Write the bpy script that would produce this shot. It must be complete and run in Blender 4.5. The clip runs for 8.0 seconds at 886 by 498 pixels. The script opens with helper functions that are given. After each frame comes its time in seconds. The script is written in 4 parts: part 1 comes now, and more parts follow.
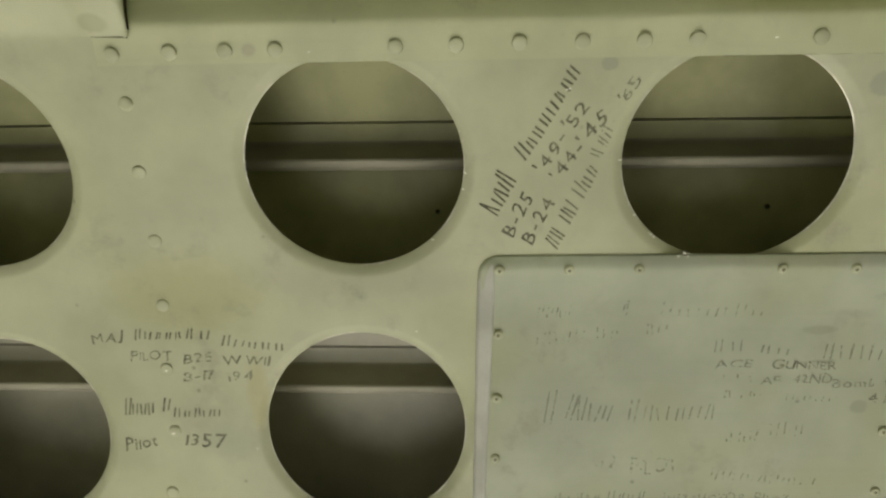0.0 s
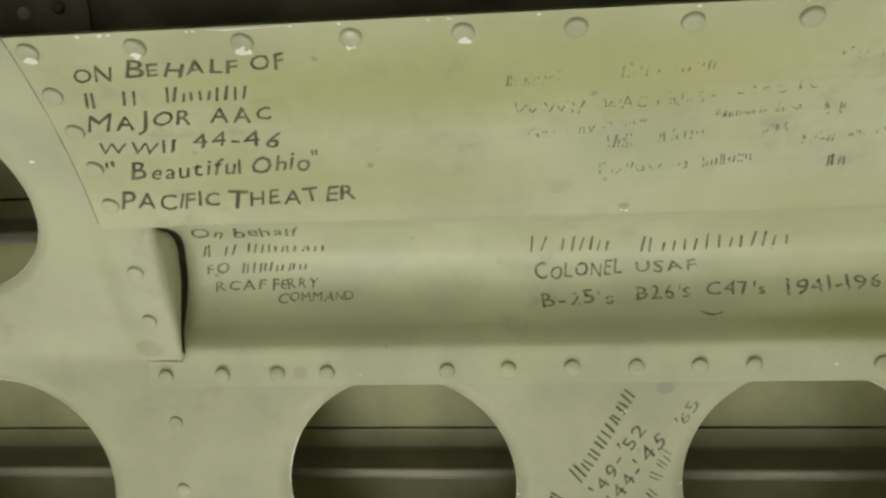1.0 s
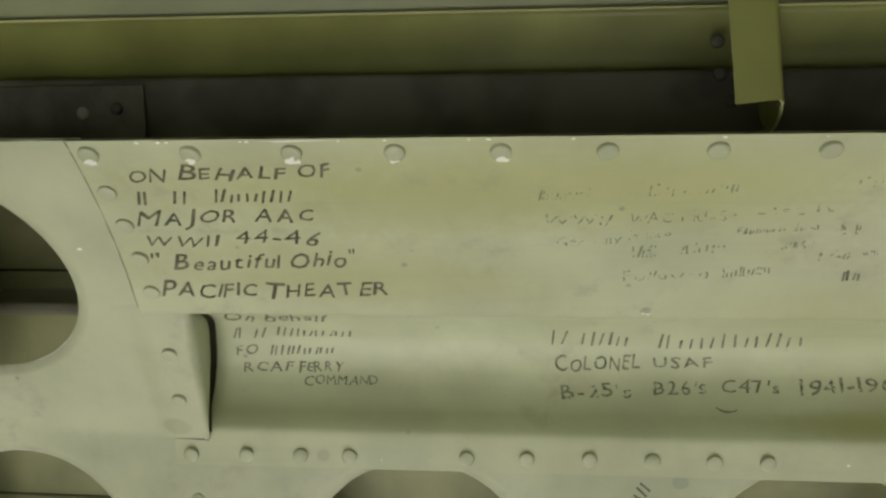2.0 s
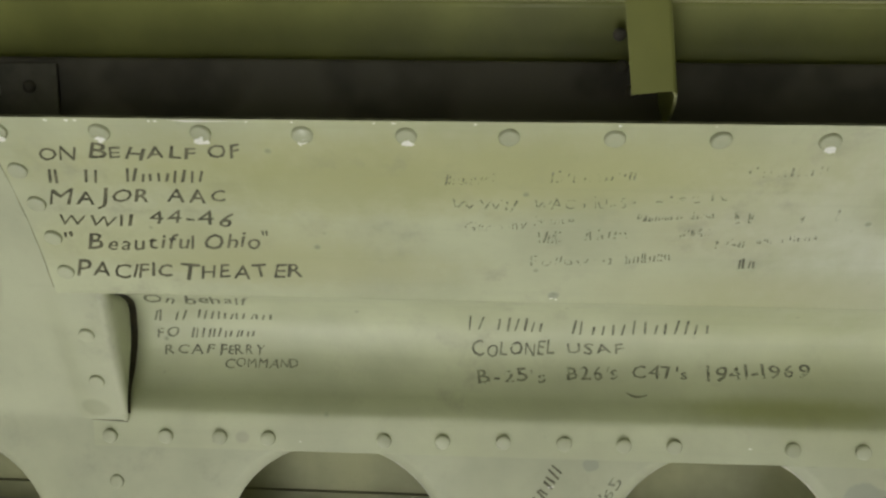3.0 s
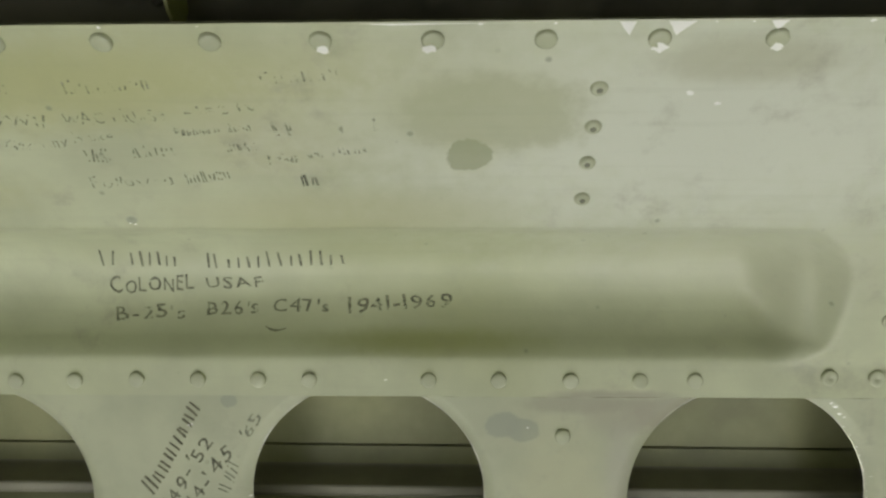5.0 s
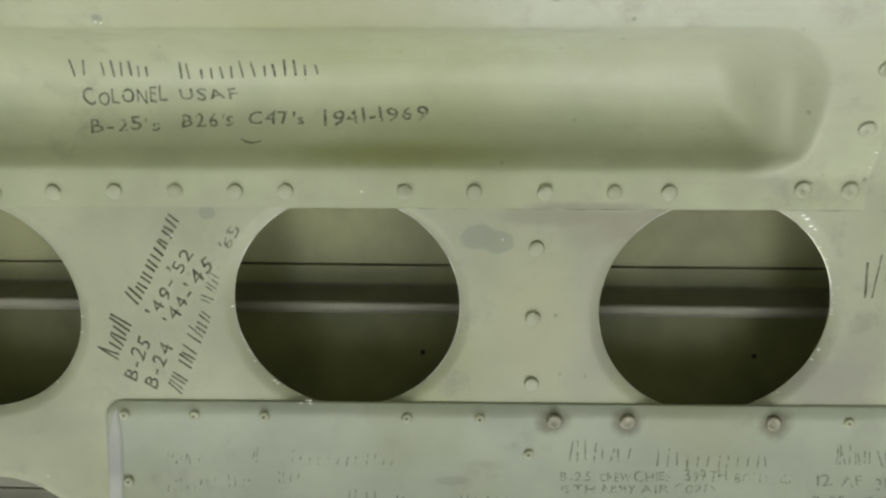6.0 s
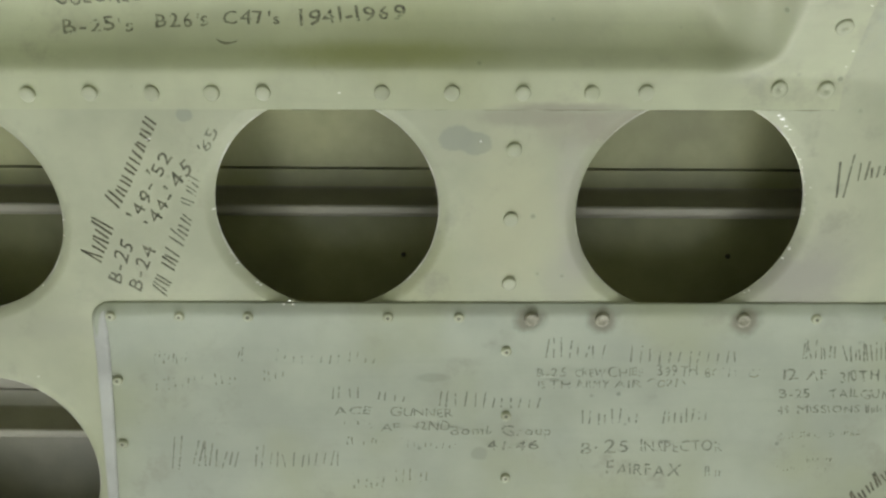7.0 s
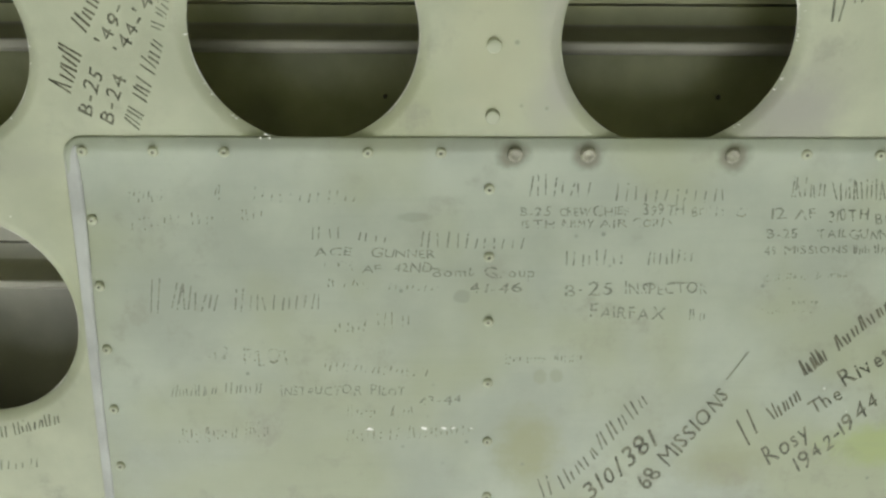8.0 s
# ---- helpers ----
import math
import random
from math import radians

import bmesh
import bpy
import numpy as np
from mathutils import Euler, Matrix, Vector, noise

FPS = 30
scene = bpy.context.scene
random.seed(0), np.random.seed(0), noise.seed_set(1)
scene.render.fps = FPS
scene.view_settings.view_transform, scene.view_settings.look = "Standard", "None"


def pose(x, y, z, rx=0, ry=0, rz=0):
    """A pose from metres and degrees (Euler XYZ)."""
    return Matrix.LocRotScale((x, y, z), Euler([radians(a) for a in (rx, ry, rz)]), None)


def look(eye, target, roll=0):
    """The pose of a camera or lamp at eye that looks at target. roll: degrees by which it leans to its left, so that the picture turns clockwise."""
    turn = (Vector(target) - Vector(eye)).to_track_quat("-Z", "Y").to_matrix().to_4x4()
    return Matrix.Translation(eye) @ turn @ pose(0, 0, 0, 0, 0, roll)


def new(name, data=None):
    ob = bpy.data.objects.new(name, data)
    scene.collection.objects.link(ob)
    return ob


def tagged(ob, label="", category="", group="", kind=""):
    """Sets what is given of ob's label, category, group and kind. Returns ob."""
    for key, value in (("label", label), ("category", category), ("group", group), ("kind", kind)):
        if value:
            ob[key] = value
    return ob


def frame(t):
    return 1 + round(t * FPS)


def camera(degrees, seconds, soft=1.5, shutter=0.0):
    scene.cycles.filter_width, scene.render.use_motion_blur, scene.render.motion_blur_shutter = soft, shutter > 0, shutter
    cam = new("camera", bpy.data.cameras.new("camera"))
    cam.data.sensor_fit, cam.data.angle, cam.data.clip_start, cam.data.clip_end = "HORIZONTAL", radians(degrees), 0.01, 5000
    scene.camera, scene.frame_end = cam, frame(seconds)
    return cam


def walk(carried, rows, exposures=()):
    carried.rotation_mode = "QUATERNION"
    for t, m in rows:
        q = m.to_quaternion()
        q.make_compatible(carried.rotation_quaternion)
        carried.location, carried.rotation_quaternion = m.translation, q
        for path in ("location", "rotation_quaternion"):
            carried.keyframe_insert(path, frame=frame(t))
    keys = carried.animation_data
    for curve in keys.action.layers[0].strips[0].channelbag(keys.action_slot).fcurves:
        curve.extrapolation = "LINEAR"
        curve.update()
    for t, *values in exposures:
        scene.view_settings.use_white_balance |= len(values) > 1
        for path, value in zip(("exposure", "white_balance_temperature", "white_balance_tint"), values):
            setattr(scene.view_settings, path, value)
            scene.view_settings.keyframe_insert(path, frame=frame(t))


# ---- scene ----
cam = camera(55.2, 8.0, soft=2.5)
PATH = [
    (0, (0.0348, -0.3386, 1.5713), (-0.0129, 0.5589, 1.1328), -1.69),
    (0.5, (0.0300, -0.3199, 1.5960), (-0.0405, 0.6256, 1.2782), -2.24),
    (0.7, (0.0309, -0.3162, 1.6021), (-0.0491, 0.6400, 1.3206), -2.38),
    (1, (0.0294, -0.3188, 1.6140), (-0.0585, 0.6551, 1.4046), -2.45),
    (1.2, (0.0274, -0.3210, 1.6250), (-0.0680, 0.6580, 1.4452), -2.51),
    (1.5, (0.0226, -0.3243, 1.6326), (-0.0821, 0.6563, 1.4674), -1.87),
    (1.7, (0.0212, -0.3253, 1.6333), (-0.0832, 0.6567, 1.4761), -1.32),
    (2.8, (0.0311, -0.3350, 1.6308), (-0.0223, 0.6520, 1.4798), 0.73),
    (3, (0.0389, -0.3337, 1.6293), (-0.0061, 0.6531, 1.4740), 0.70),
    (3.2, (0.0473, -0.3341, 1.6272), (0.0338, 0.6538, 1.4727), 0.98),
    (3.5, (0.0648, -0.3358, 1.6262), (0.0799, 0.6520, 1.4713), 1.31),
    (3.8, (0.0892, -0.3389, 1.6265), (0.1029, 0.6484, 1.4679), 1.33),
    (4, (0.1131, -0.3424, 1.6252), (0.1263, 0.6447, 1.4661), 1.21),
    (4.2, (0.1392, -0.3460, 1.6214), (0.1568, 0.6416, 1.4651), 1.05),
    (5.3, (0.1824, -0.3183, 1.5972), (0.1396, 0.6616, 1.4021), -0.65),
    (5.5, (0.1837, -0.3216, 1.5903), (0.1352, 0.6440, 1.3349), -0.70),
    (5.6, (0.1860, -0.3211, 1.5881), (0.1332, 0.6323, 1.2911), -0.76),
    (6, (0.1911, -0.3289, 1.5815), (0.1641, 0.6204, 1.2682), -0.15),
    (6.2, (0.1925, -0.3319, 1.5858), (0.1721, 0.6186, 1.2757), -0.20),
    (6.5, (0.1884, -0.3334, 1.5833), (0.1829, 0.6118, 1.2568), 0.20),
    (6.8, (0.1925, -0.3326, 1.5789), (0.1817, 0.6006, 1.2197), 0.01),
    (7, (0.1952, -0.3341, 1.5785), (0.1825, 0.5783, 1.1695), -0.13),
    (7.2, (0.1955, -0.3372, 1.5748), (0.1937, 0.5604, 1.1340), -0.07),
    (7.4, (0.1943, -0.3404, 1.5700), (0.2075, 0.5446, 1.1045), 0.26),
    (7.5, (0.1942, -0.3420, 1.5680), (0.2051, 0.5408, 1.0984), 0.31),
    (7.7, (0.1945, -0.3448, 1.5597), (0.1996, 0.5382, 1.0903), 0.29),
    (8, (0.2006, -0.3451, 1.5345), (0.1955, 0.5344, 1.0587), 0.16),
]
walk(cam, [(t, look(eye, target, roll)) for t, eye, target, roll in PATH],
     exposures=[(0, 0.0, 7380, 9), (0.5, 0.07, 7280, 9), (1.5, -0.11, 7050, 9), (3, -0.14, 6700, 10), (3.5, -0.12, 6640, 10), (5.5, -0.12, 6500, 10), (6, 0.1, 6400, 10), (6.5, 0.17, 6320, 10), (7, 0.22, 6300, 10), (8, 0.37, 6270, 10)])

# ---- world and light ----
world = bpy.data.worlds.new("sky")
scene.world = world
world.use_nodes = True
wn = world.node_tree
sky = wn.nodes.new("ShaderNodeTexSky")
sky.sky_type = "NISHITA"
sky.sun_disc = False
sky.sun_elevation = radians(40)
wn.links.new(sky.outputs[0], wn.nodes["Background"].inputs[0])
wn.nodes["Background"].inputs[1].default_value = 0.1


def area_lamp(name, m, sx, sy, watts, colour):
    data = bpy.data.lights.new(name, "AREA")
    data.shape, data.size, data.size_y = "RECTANGLE", sx, sy
    data.energy, data.color = watts, colour
    ob = new(name, data)
    ob.matrix_world = m
    return ob


# added lamps in unseen, assumed openings: floor hatch, low side windows, rear doorway
area_lamp("assumed_hatch_light", look((0.15, -1.42, 0.03), (0.15, -0.40, 1.5)), 1.55, 1.0, 45.5, (0.98, 0.985, 0.925))
area_lamp("added_fill_left", look((-1.19, -0.95, 0.85), (0.0, -0.2, 1.45)), 0.6, 0.5, 1.2, (1.0, 0.99, 0.93))
area_lamp("added_fill_right", look((1.19, -0.95, 0.85), (0.1, -0.2, 1.45)), 0.6, 0.5, 0.5, (1.0, 0.99, 0.93))
area_lamp("added_fill_rear", look((0.15, -2.38, 0.75), (0.15, 0.0, 1.5)), 2.0, 1.2, 15.0, (0.98, 0.99, 0.95))


# ---- materials ----
def material(name, base, rough=0.5, metal=0.0, mottle=0.06, scale=22.0, stain=None, stain_scale=7.0, stain_low=0.52, stain_high=0.72, stain_mix=0.5, bump=0.03, grain=600.0, spec=0.5, spots=(), worn=0.0, specks=0.0, dirt=0.0, streak=0.0):
    m = bpy.data.materials.new(name)
    m.use_nodes = True
    t = m.node_tree
    n, l = t.nodes, t.links
    p = n["Principled BSDF"]
    p.inputs["Roughness"].default_value = rough
    p.inputs["Metallic"].default_value = metal
    p.inputs["Specular IOR Level"].default_value = spec
    geo = n.new("ShaderNodeNewGeometry")

    def noise_node(sc, detail, rough_n=0.55):
        k = n.new("ShaderNodeTexNoise")
        k.inputs["Scale"].default_value, k.inputs["Detail"].default_value, k.inputs["Roughness"].default_value = sc, detail, rough_n
        l.new(geo.outputs["Position"], k.inputs["Vector"])
        return k

    def ramp(src, lo, hi):
        r = n.new("ShaderNodeMapRange")
        r.interpolation_type = "SMOOTHSTEP"
        r.inputs["From Min"].default_value, r.inputs["From Max"].default_value = lo, hi
        l.new(src, r.inputs["Value"])
        return r.outputs["Result"]

    def mix(fac, a, b):
        k = n.new("ShaderNodeMix")
        k.data_type = "RGBA"
        if isinstance(fac, float):
            k.inputs["Factor"].default_value = fac
        else:
            l.new(fac, k.inputs["Factor"])
        for sock, v in (("A", a), ("B", b)):
            s = [i for i in k.inputs if i.name == sock and i.type == "RGBA"][0]
            if isinstance(v, tuple):
                s.default_value = (*v, 1)
            else:
                l.new(v, s)
        return [o for o in k.outputs if o.type == "RGBA"][0]

    big, fine = noise_node(scale, 5.0), noise_node(grain, 3.0)
    dark = tuple(c * (1 - mottle * 2.2) for c in base)
    light = tuple(min(1, c * (1 + mottle)) for c in base)
    col = mix(ramp(big.outputs["Fac"], 0.3, 0.7), dark, light)
    col = mix(ramp(fine.outputs["Fac"], 0.62, 0.8), col, tuple(c * (1 - mottle) for c in base))
    if stain:
        blot = noise_node(stain_scale, 3.0, 0.45)
        k = n.new("ShaderNodeMath")
        k.operation = "MULTIPLY"
        k.inputs[1].default_value = stain_mix
        l.new(ramp(blot.outputs["Fac"], stain_low, stain_high), k.inputs[0])
        col = mix(k.outputs[0], col, stain)
    if spots:
        xyz = n.new("ShaderNodeSeparateXYZ")
        l.new(geo.outputs["Position"], xyz.inputs[0])
        rag = noise_node(140.0, 3.0, 0.6)

        def calc(op, a, b):
            k = n.new("ShaderNodeMath")
            k.operation = op
            for i, v in enumerate((a, b)):
                if isinstance(v, float):
                    k.inputs[i].default_value = v
                else:
                    l.new(v, k.inputs[i])
            return k.outputs[0]

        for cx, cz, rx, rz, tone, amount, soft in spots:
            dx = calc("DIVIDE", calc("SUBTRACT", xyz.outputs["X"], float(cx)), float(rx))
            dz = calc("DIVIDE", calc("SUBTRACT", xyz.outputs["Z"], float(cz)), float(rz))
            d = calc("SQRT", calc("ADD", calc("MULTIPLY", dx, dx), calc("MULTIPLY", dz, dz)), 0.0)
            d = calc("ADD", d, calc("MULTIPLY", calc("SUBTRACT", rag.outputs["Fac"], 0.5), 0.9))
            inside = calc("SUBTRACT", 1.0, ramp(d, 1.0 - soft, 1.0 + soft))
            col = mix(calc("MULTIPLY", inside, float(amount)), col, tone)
    if specks:
        cells = n.new("ShaderNodeTexVoronoi")
        cells.inputs["Scale"].default_value = 75.0
        l.new(geo.outputs["Position"], cells.inputs["Vector"])
        few = noise_node(31.0, 2.0)
        k = n.new("ShaderNodeMath")
        k.operation = "MULTIPLY"
        inv = n.new("ShaderNodeMath")
        inv.operation = "SUBTRACT"
        inv.inputs[0].default_value = 1.0
        l.new(ramp(cells.outputs["Distance"], 0.04, 0.11), inv.inputs[1])
        l.new(inv.outputs[0], k.inputs[0])
        l.new(ramp(few.outputs["Fac"], 0.5, 0.62), k.inputs[1])
        half = n.new("ShaderNodeMath")
        half.operation = "MULTIPLY"
        half.inputs[1].default_value = specks
        l.new(k.outputs[0], half.inputs[0])
        col = mix(half.outputs[0], col, tuple(c * 0.5 for c in base))
    if streak:
        drawn = n.new("ShaderNodeMapping")
        drawn.inputs["Scale"].default_value = (0.05, 1.0, 1.0)
        l.new(geo.outputs["Position"], drawn.inputs["Vector"])
        lines = noise_node(260.0, 3.0, 0.6)
        l.new(drawn.outputs[0], lines.inputs["Vector"])
        k = n.new("ShaderNodeMath")
        k.operation = "MULTIPLY"
        k.inputs[1].default_value = streak
        l.new(ramp(lines.outputs["Fac"], 0.5, 0.75), k.inputs[0])
        col = mix(k.outputs[0], col, tuple(c * 0.62 for c in base))
    if dirt:
        smear, where = noise_node(55.0, 6.0, 0.68), noise_node(13.0, 2.0, 0.5)
        k = n.new("ShaderNodeMath")
        k.operation = "MULTIPLY"
        l.new(ramp(smear.outputs["Fac"], 0.5, 0.72), k.inputs[0])
        l.new(ramp(where.outputs["Fac"], 0.42, 0.62), k.inputs[1])
        more = n.new("ShaderNodeMath")
        more.operation = "MULTIPLY"
        more.inputs[1].default_value = dirt
        l.new(k.outputs[0], more.inputs[0])
        col = mix(more.outputs[0], col, (0.285, 0.27, 0.215))
    if worn:
        rub = noise_node(420.0, 3.0, 0.6)
        l.new(ramp(rub.outputs["Fac"], worn - 0.09, worn + 0.09), p.inputs["Alpha"])
    l.new(col, p.inputs["Base Color"])
    rr = n.new("ShaderNodeMapRange")
    rr.inputs["To Min"].default_value, rr.inputs["To Max"].default_value = max(0.05, rough - 0.1), min(1, rough + 0.12)
    l.new(big.outputs["Fac"], rr.inputs["Value"])
    l.new(rr.outputs["Result"], p.inputs["Roughness"])
    if bump:
        b = n.new("ShaderNodeBump")
        b.inputs["Strength"].default_value, b.inputs["Distance"].default_value = bump, 0.002
        l.new(fine.outputs["Fac"], b.inputs["Height"])
        l.new(b.outputs["Normal"], p.inputs["Normal"])
    return m


PALE = (0.475, 0.50, 0.360)
OLD = (0.38, 0.39, 0.20)
GREY = (0.335, 0.355, 0.285)
BROWN = (0.335, 0.312, 0.25)
M_WEB = material("pale_green_primer", PALE, 0.5, stain=(0.39, 0.41, 0.23), stain_mix=0.4, stain_scale=9.0, specks=0.75, dirt=0.55, spots=(
    (0.3380, 1.4120, 0.018, 0.012, (0.33, 0.33, 0.275), 0.6, 0.5), (0.3560, 1.4230, 0.014, 0.018, (0.37, 0.37, 0.30), 0.5, 0.6), (0.2620, 1.4830, 0.018, 0.0075, BROWN, 0.65, 0.35),
    (0.2440, 1.4160, 0.010, 0.016, (0.40, 0.40, 0.34), 0.5, 0.6), (-0.0200, 1.3900, 0.060, 0.006, (0.41, 0.42, 0.32), 0.5, 0.6),
    (-0.1016, 1.3838, 0.032, 0.018, OLD, 0.6, 0.6), (-0.0874, 1.3088, 0.015, 0.010, GREY, 0.4, 0.5), (-0.0735, 1.3330, 0.0045, 0.018, (0.44, 0.41, 0.22), 0.6, 0.5), (-0.0212, 1.3823, 0.0030, 0.0022, GREY, 0.6, 0.4), (0.1964, 1.4781, 0.0070, 0.0055, GREY, 0.9, 0.12),
    (0.2037, 1.4761, 0.0065, 0.0050, GREY, 0.9, 0.12), (0.225, 1.4871, 0.020, 0.0040, BROWN, 0.6, 0.45), (0.2427, 1.482, 0.014, 0.008, BROWN, 0.45, 0.5),
    (0.3437, 1.4175, 0.020, 0.007, (0.36, 0.355, 0.30), 0.6, 0.4), (0.0857, 1.4881, 0.0032, 0.0030, GREY, 0.8, 0.15),
    (0.3490, 1.4090, 0.014, 0.020, (0.36, 0.355, 0.30), 0.65, 0.6), (0.2435, 1.4560, 0.0060, 0.020, (0.42, 0.41, 0.355), 0.55, 0.6), (0.2480, 1.4260, 0.0060, 0.010, (0.40, 0.39, 0.35), 0.5, 0.6),
    (-0.1197, 1.5083, 0.0060, 0.0040, (0.37, 0.38, 0.26), 0.7, 0.25), (0.2197, 1.4436, 0.018, 0.030, (0.50, 0.50, 0.33), 0.5, 0.6), (0.425, 1.565, 0.075, 0.070, (0.43, 0.46, 0.42), 0.7, 0.3)))
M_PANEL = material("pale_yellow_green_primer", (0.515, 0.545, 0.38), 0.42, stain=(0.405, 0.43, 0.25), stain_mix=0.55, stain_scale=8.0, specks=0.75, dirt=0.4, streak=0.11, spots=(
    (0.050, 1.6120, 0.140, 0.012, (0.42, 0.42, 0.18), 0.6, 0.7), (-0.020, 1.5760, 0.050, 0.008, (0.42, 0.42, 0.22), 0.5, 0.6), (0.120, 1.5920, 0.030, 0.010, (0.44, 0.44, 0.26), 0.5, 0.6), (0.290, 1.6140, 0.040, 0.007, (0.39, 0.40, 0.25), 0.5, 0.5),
    # first a soft pale patch that paints the reflection on the upper right plate
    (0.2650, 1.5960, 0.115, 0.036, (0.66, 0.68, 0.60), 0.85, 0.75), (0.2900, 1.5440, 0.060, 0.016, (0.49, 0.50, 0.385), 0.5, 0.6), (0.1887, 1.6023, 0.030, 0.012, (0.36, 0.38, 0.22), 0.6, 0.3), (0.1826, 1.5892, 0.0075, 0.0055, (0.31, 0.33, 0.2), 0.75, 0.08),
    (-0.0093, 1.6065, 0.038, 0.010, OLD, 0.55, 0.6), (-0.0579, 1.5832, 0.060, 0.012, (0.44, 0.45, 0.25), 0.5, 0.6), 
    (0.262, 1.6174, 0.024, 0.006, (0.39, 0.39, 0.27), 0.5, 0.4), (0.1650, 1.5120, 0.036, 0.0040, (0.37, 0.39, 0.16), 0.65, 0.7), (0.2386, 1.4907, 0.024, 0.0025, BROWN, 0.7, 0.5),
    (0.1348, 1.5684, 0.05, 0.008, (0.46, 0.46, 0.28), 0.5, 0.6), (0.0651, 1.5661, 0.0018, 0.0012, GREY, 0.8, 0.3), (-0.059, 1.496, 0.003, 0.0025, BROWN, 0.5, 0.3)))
M_COVER = material("pale_grey_green_primer", (0.435, 0.475, 0.385), 0.5, stain=(0.375, 0.40, 0.245), stain_mix=0.6, stain_scale=15.0, stain_low=0.45, stain_high=0.7, specks=0.75, dirt=0.5, streak=0.08, spots=(
    (0.2402, 1.2501, 0.014, 0.018, (0.33, 0.34, 0.19), 0.8, 0.6), (0.3380, 1.2400, 0.020, 0.010, (0.32, 0.33, 0.20), 0.75, 0.6), (0.4182, 1.253, 0.030, 0.011, (0.38, 0.45, 0.17), 0.7, 0.45),
    (0.2075, 1.329, 0.0036, 0.0034, (0.31, 0.33, 0.26), 0.7, 0.2), (0.1857, 1.3669, 0.0070, 0.0022, (0.31, 0.33, 0.26), 0.6, 0.3), (0.1791, 1.4007, 0.10, 0.0035, (0.30, 0.31, 0.26), 0.25, 0.5),
    (0.2450, 1.2884, 0.0030, 0.0036, (0.33, 0.345, 0.24), 0.6, 0.35), (0.2530, 1.2893, 0.0030, 0.0034, (0.33, 0.345, 0.24), 0.6, 0.35),
    (0.2291, 1.3954, 0.0062, 0.0058, (0.17, 0.16, 0.11), 0.8, 0.45), (0.2612, 1.3953, 0.0062, 0.0058, (0.17, 0.16, 0.11), 0.8, 0.45), (0.3251, 1.3951, 0.0062, 0.0058, (0.17, 0.16, 0.11), 0.8, 0.45)))
M_RIVET = material("painted_rivet", PALE, 0.38, mottle=0.05, bump=0.02)
M_RIVET_SHINY = material("glossy_painted_rivet", PALE, 0.22, mottle=0.05, bump=0.02)
M_SCREW = material("dull_screw_steel", (0.36, 0.35, 0.27), 0.45, metal=0.12, mottle=0.15, scale=400.0)
M_BACK = material("olive_drab_skin", (0.43, 0.44, 0.25), 0.42, spec=0.5, mottle=0.12, stain=(0.20, 0.20, 0.14), stain_mix=0.25, stain_scale=24.0, stain_low=0.5, stain_high=0.7)
M_LOW = material("bare_grey_skin", (0.50, 0.49, 0.42), 0.34, spec=0.6, mottle=0.1, stain=(0.30, 0.29, 0.24), stain_mix=0.3, stain_scale=24.0)
M_STRINGER = material("grey_brown_primer", (0.35, 0.34, 0.27), 0.5, mottle=0.1)
M_EDGE = material("worn_bare_edge", (0.76, 0.76, 0.72), 0.35, metal=0.5, mottle=0.2, scale=120.0, bump=0.0, stain=(0.46, 0.48, 0.35), stain_scale=38.0, stain_low=0.40, stain_high=0.56, stain_mix=0.97)
# near-black edge colour, painted where gaps under the sheets lie in shade
M_GAP = material("gap_shade", (0.15, 0.15, 0.10), 0.6, mottle=0.3, scale=90.0, bump=0.0)
# dark lines that paint the shade and grime along the laps
M_SEAM = material("lap_shade_and_grime", (0.20, 0.195, 0.125), 0.6, mottle=0.25, scale=120.0, bump=0.0)
M_LAP = material("faint_lap_shade", (0.29, 0.285, 0.185), 0.6, mottle=0.2, scale=120.0, bump=0.0, worn=0.42)
M_SLIT = material("slit_shade", (0.045, 0.038, 0.022), 0.7, mottle=0.2, scale=150.0, bump=0.0)
M_HOLE = material("rivet_hollow_shade", (0.20, 0.205, 0.155), 0.7, bump=0.0)
M_OLIVE = material("olive_green_paint", (0.215, 0.228, 0.066), 0.45, mottle=0.1, stain=(0.115, 0.12, 0.04), stain_mix=0.7, stain_scale=16.0, stain_low=0.45, stain_high=0.65)
M_UPPER = material("grey_green_paint", (0.21, 0.225, 0.125), 0.45, mottle=0.08)
M_LIP = material("pale_sheet_edge", (0.42, 0.43, 0.22), 0.4, mottle=0.1)
M_PLATE = material("dusty_brown_paint", (0.085, 0.080, 0.068), 0.55, mottle=0.25, scale=60.0)
M_DUST = material("dusty_bolt_head", (0.19, 0.185, 0.17), 0.6, mottle=0.1)
# paler than the cover plate, to paint the sheen on its rolled edge
M_BEAD = material("pale_bead_sheen", (0.52, 0.535, 0.51), 0.34, mottle=0.08, scale=40.0)
M_BRACKET = material("olive_yellow_paint", (0.185, 0.195, 0.055), 0.5, mottle=0.06)
M_DARK = material("black_dusty_paint", (0.062, 0.055, 0.045), 0.5, mottle=0.25, stain=(0.12, 0.11, 0.093), stain_scale=24.0, stain_low=0.47, stain_high=0.62, stain_mix=0.75)
M_INK = material("dark_marker_ink", (0.14, 0.138, 0.088), 0.6, mottle=0.25, scale=250, bump=0.0, worn=0.31)
M_PENCIL = material("worn_marker_ink", (0.185, 0.19, 0.13), 0.6, mottle=0.3, scale=300, bump=0.0, worn=0.37)
M_DULL = material("dull_marker_ink", (0.225, 0.23, 0.155), 0.6, mottle=0.3, scale=300, bump=0.0, worn=0.42)
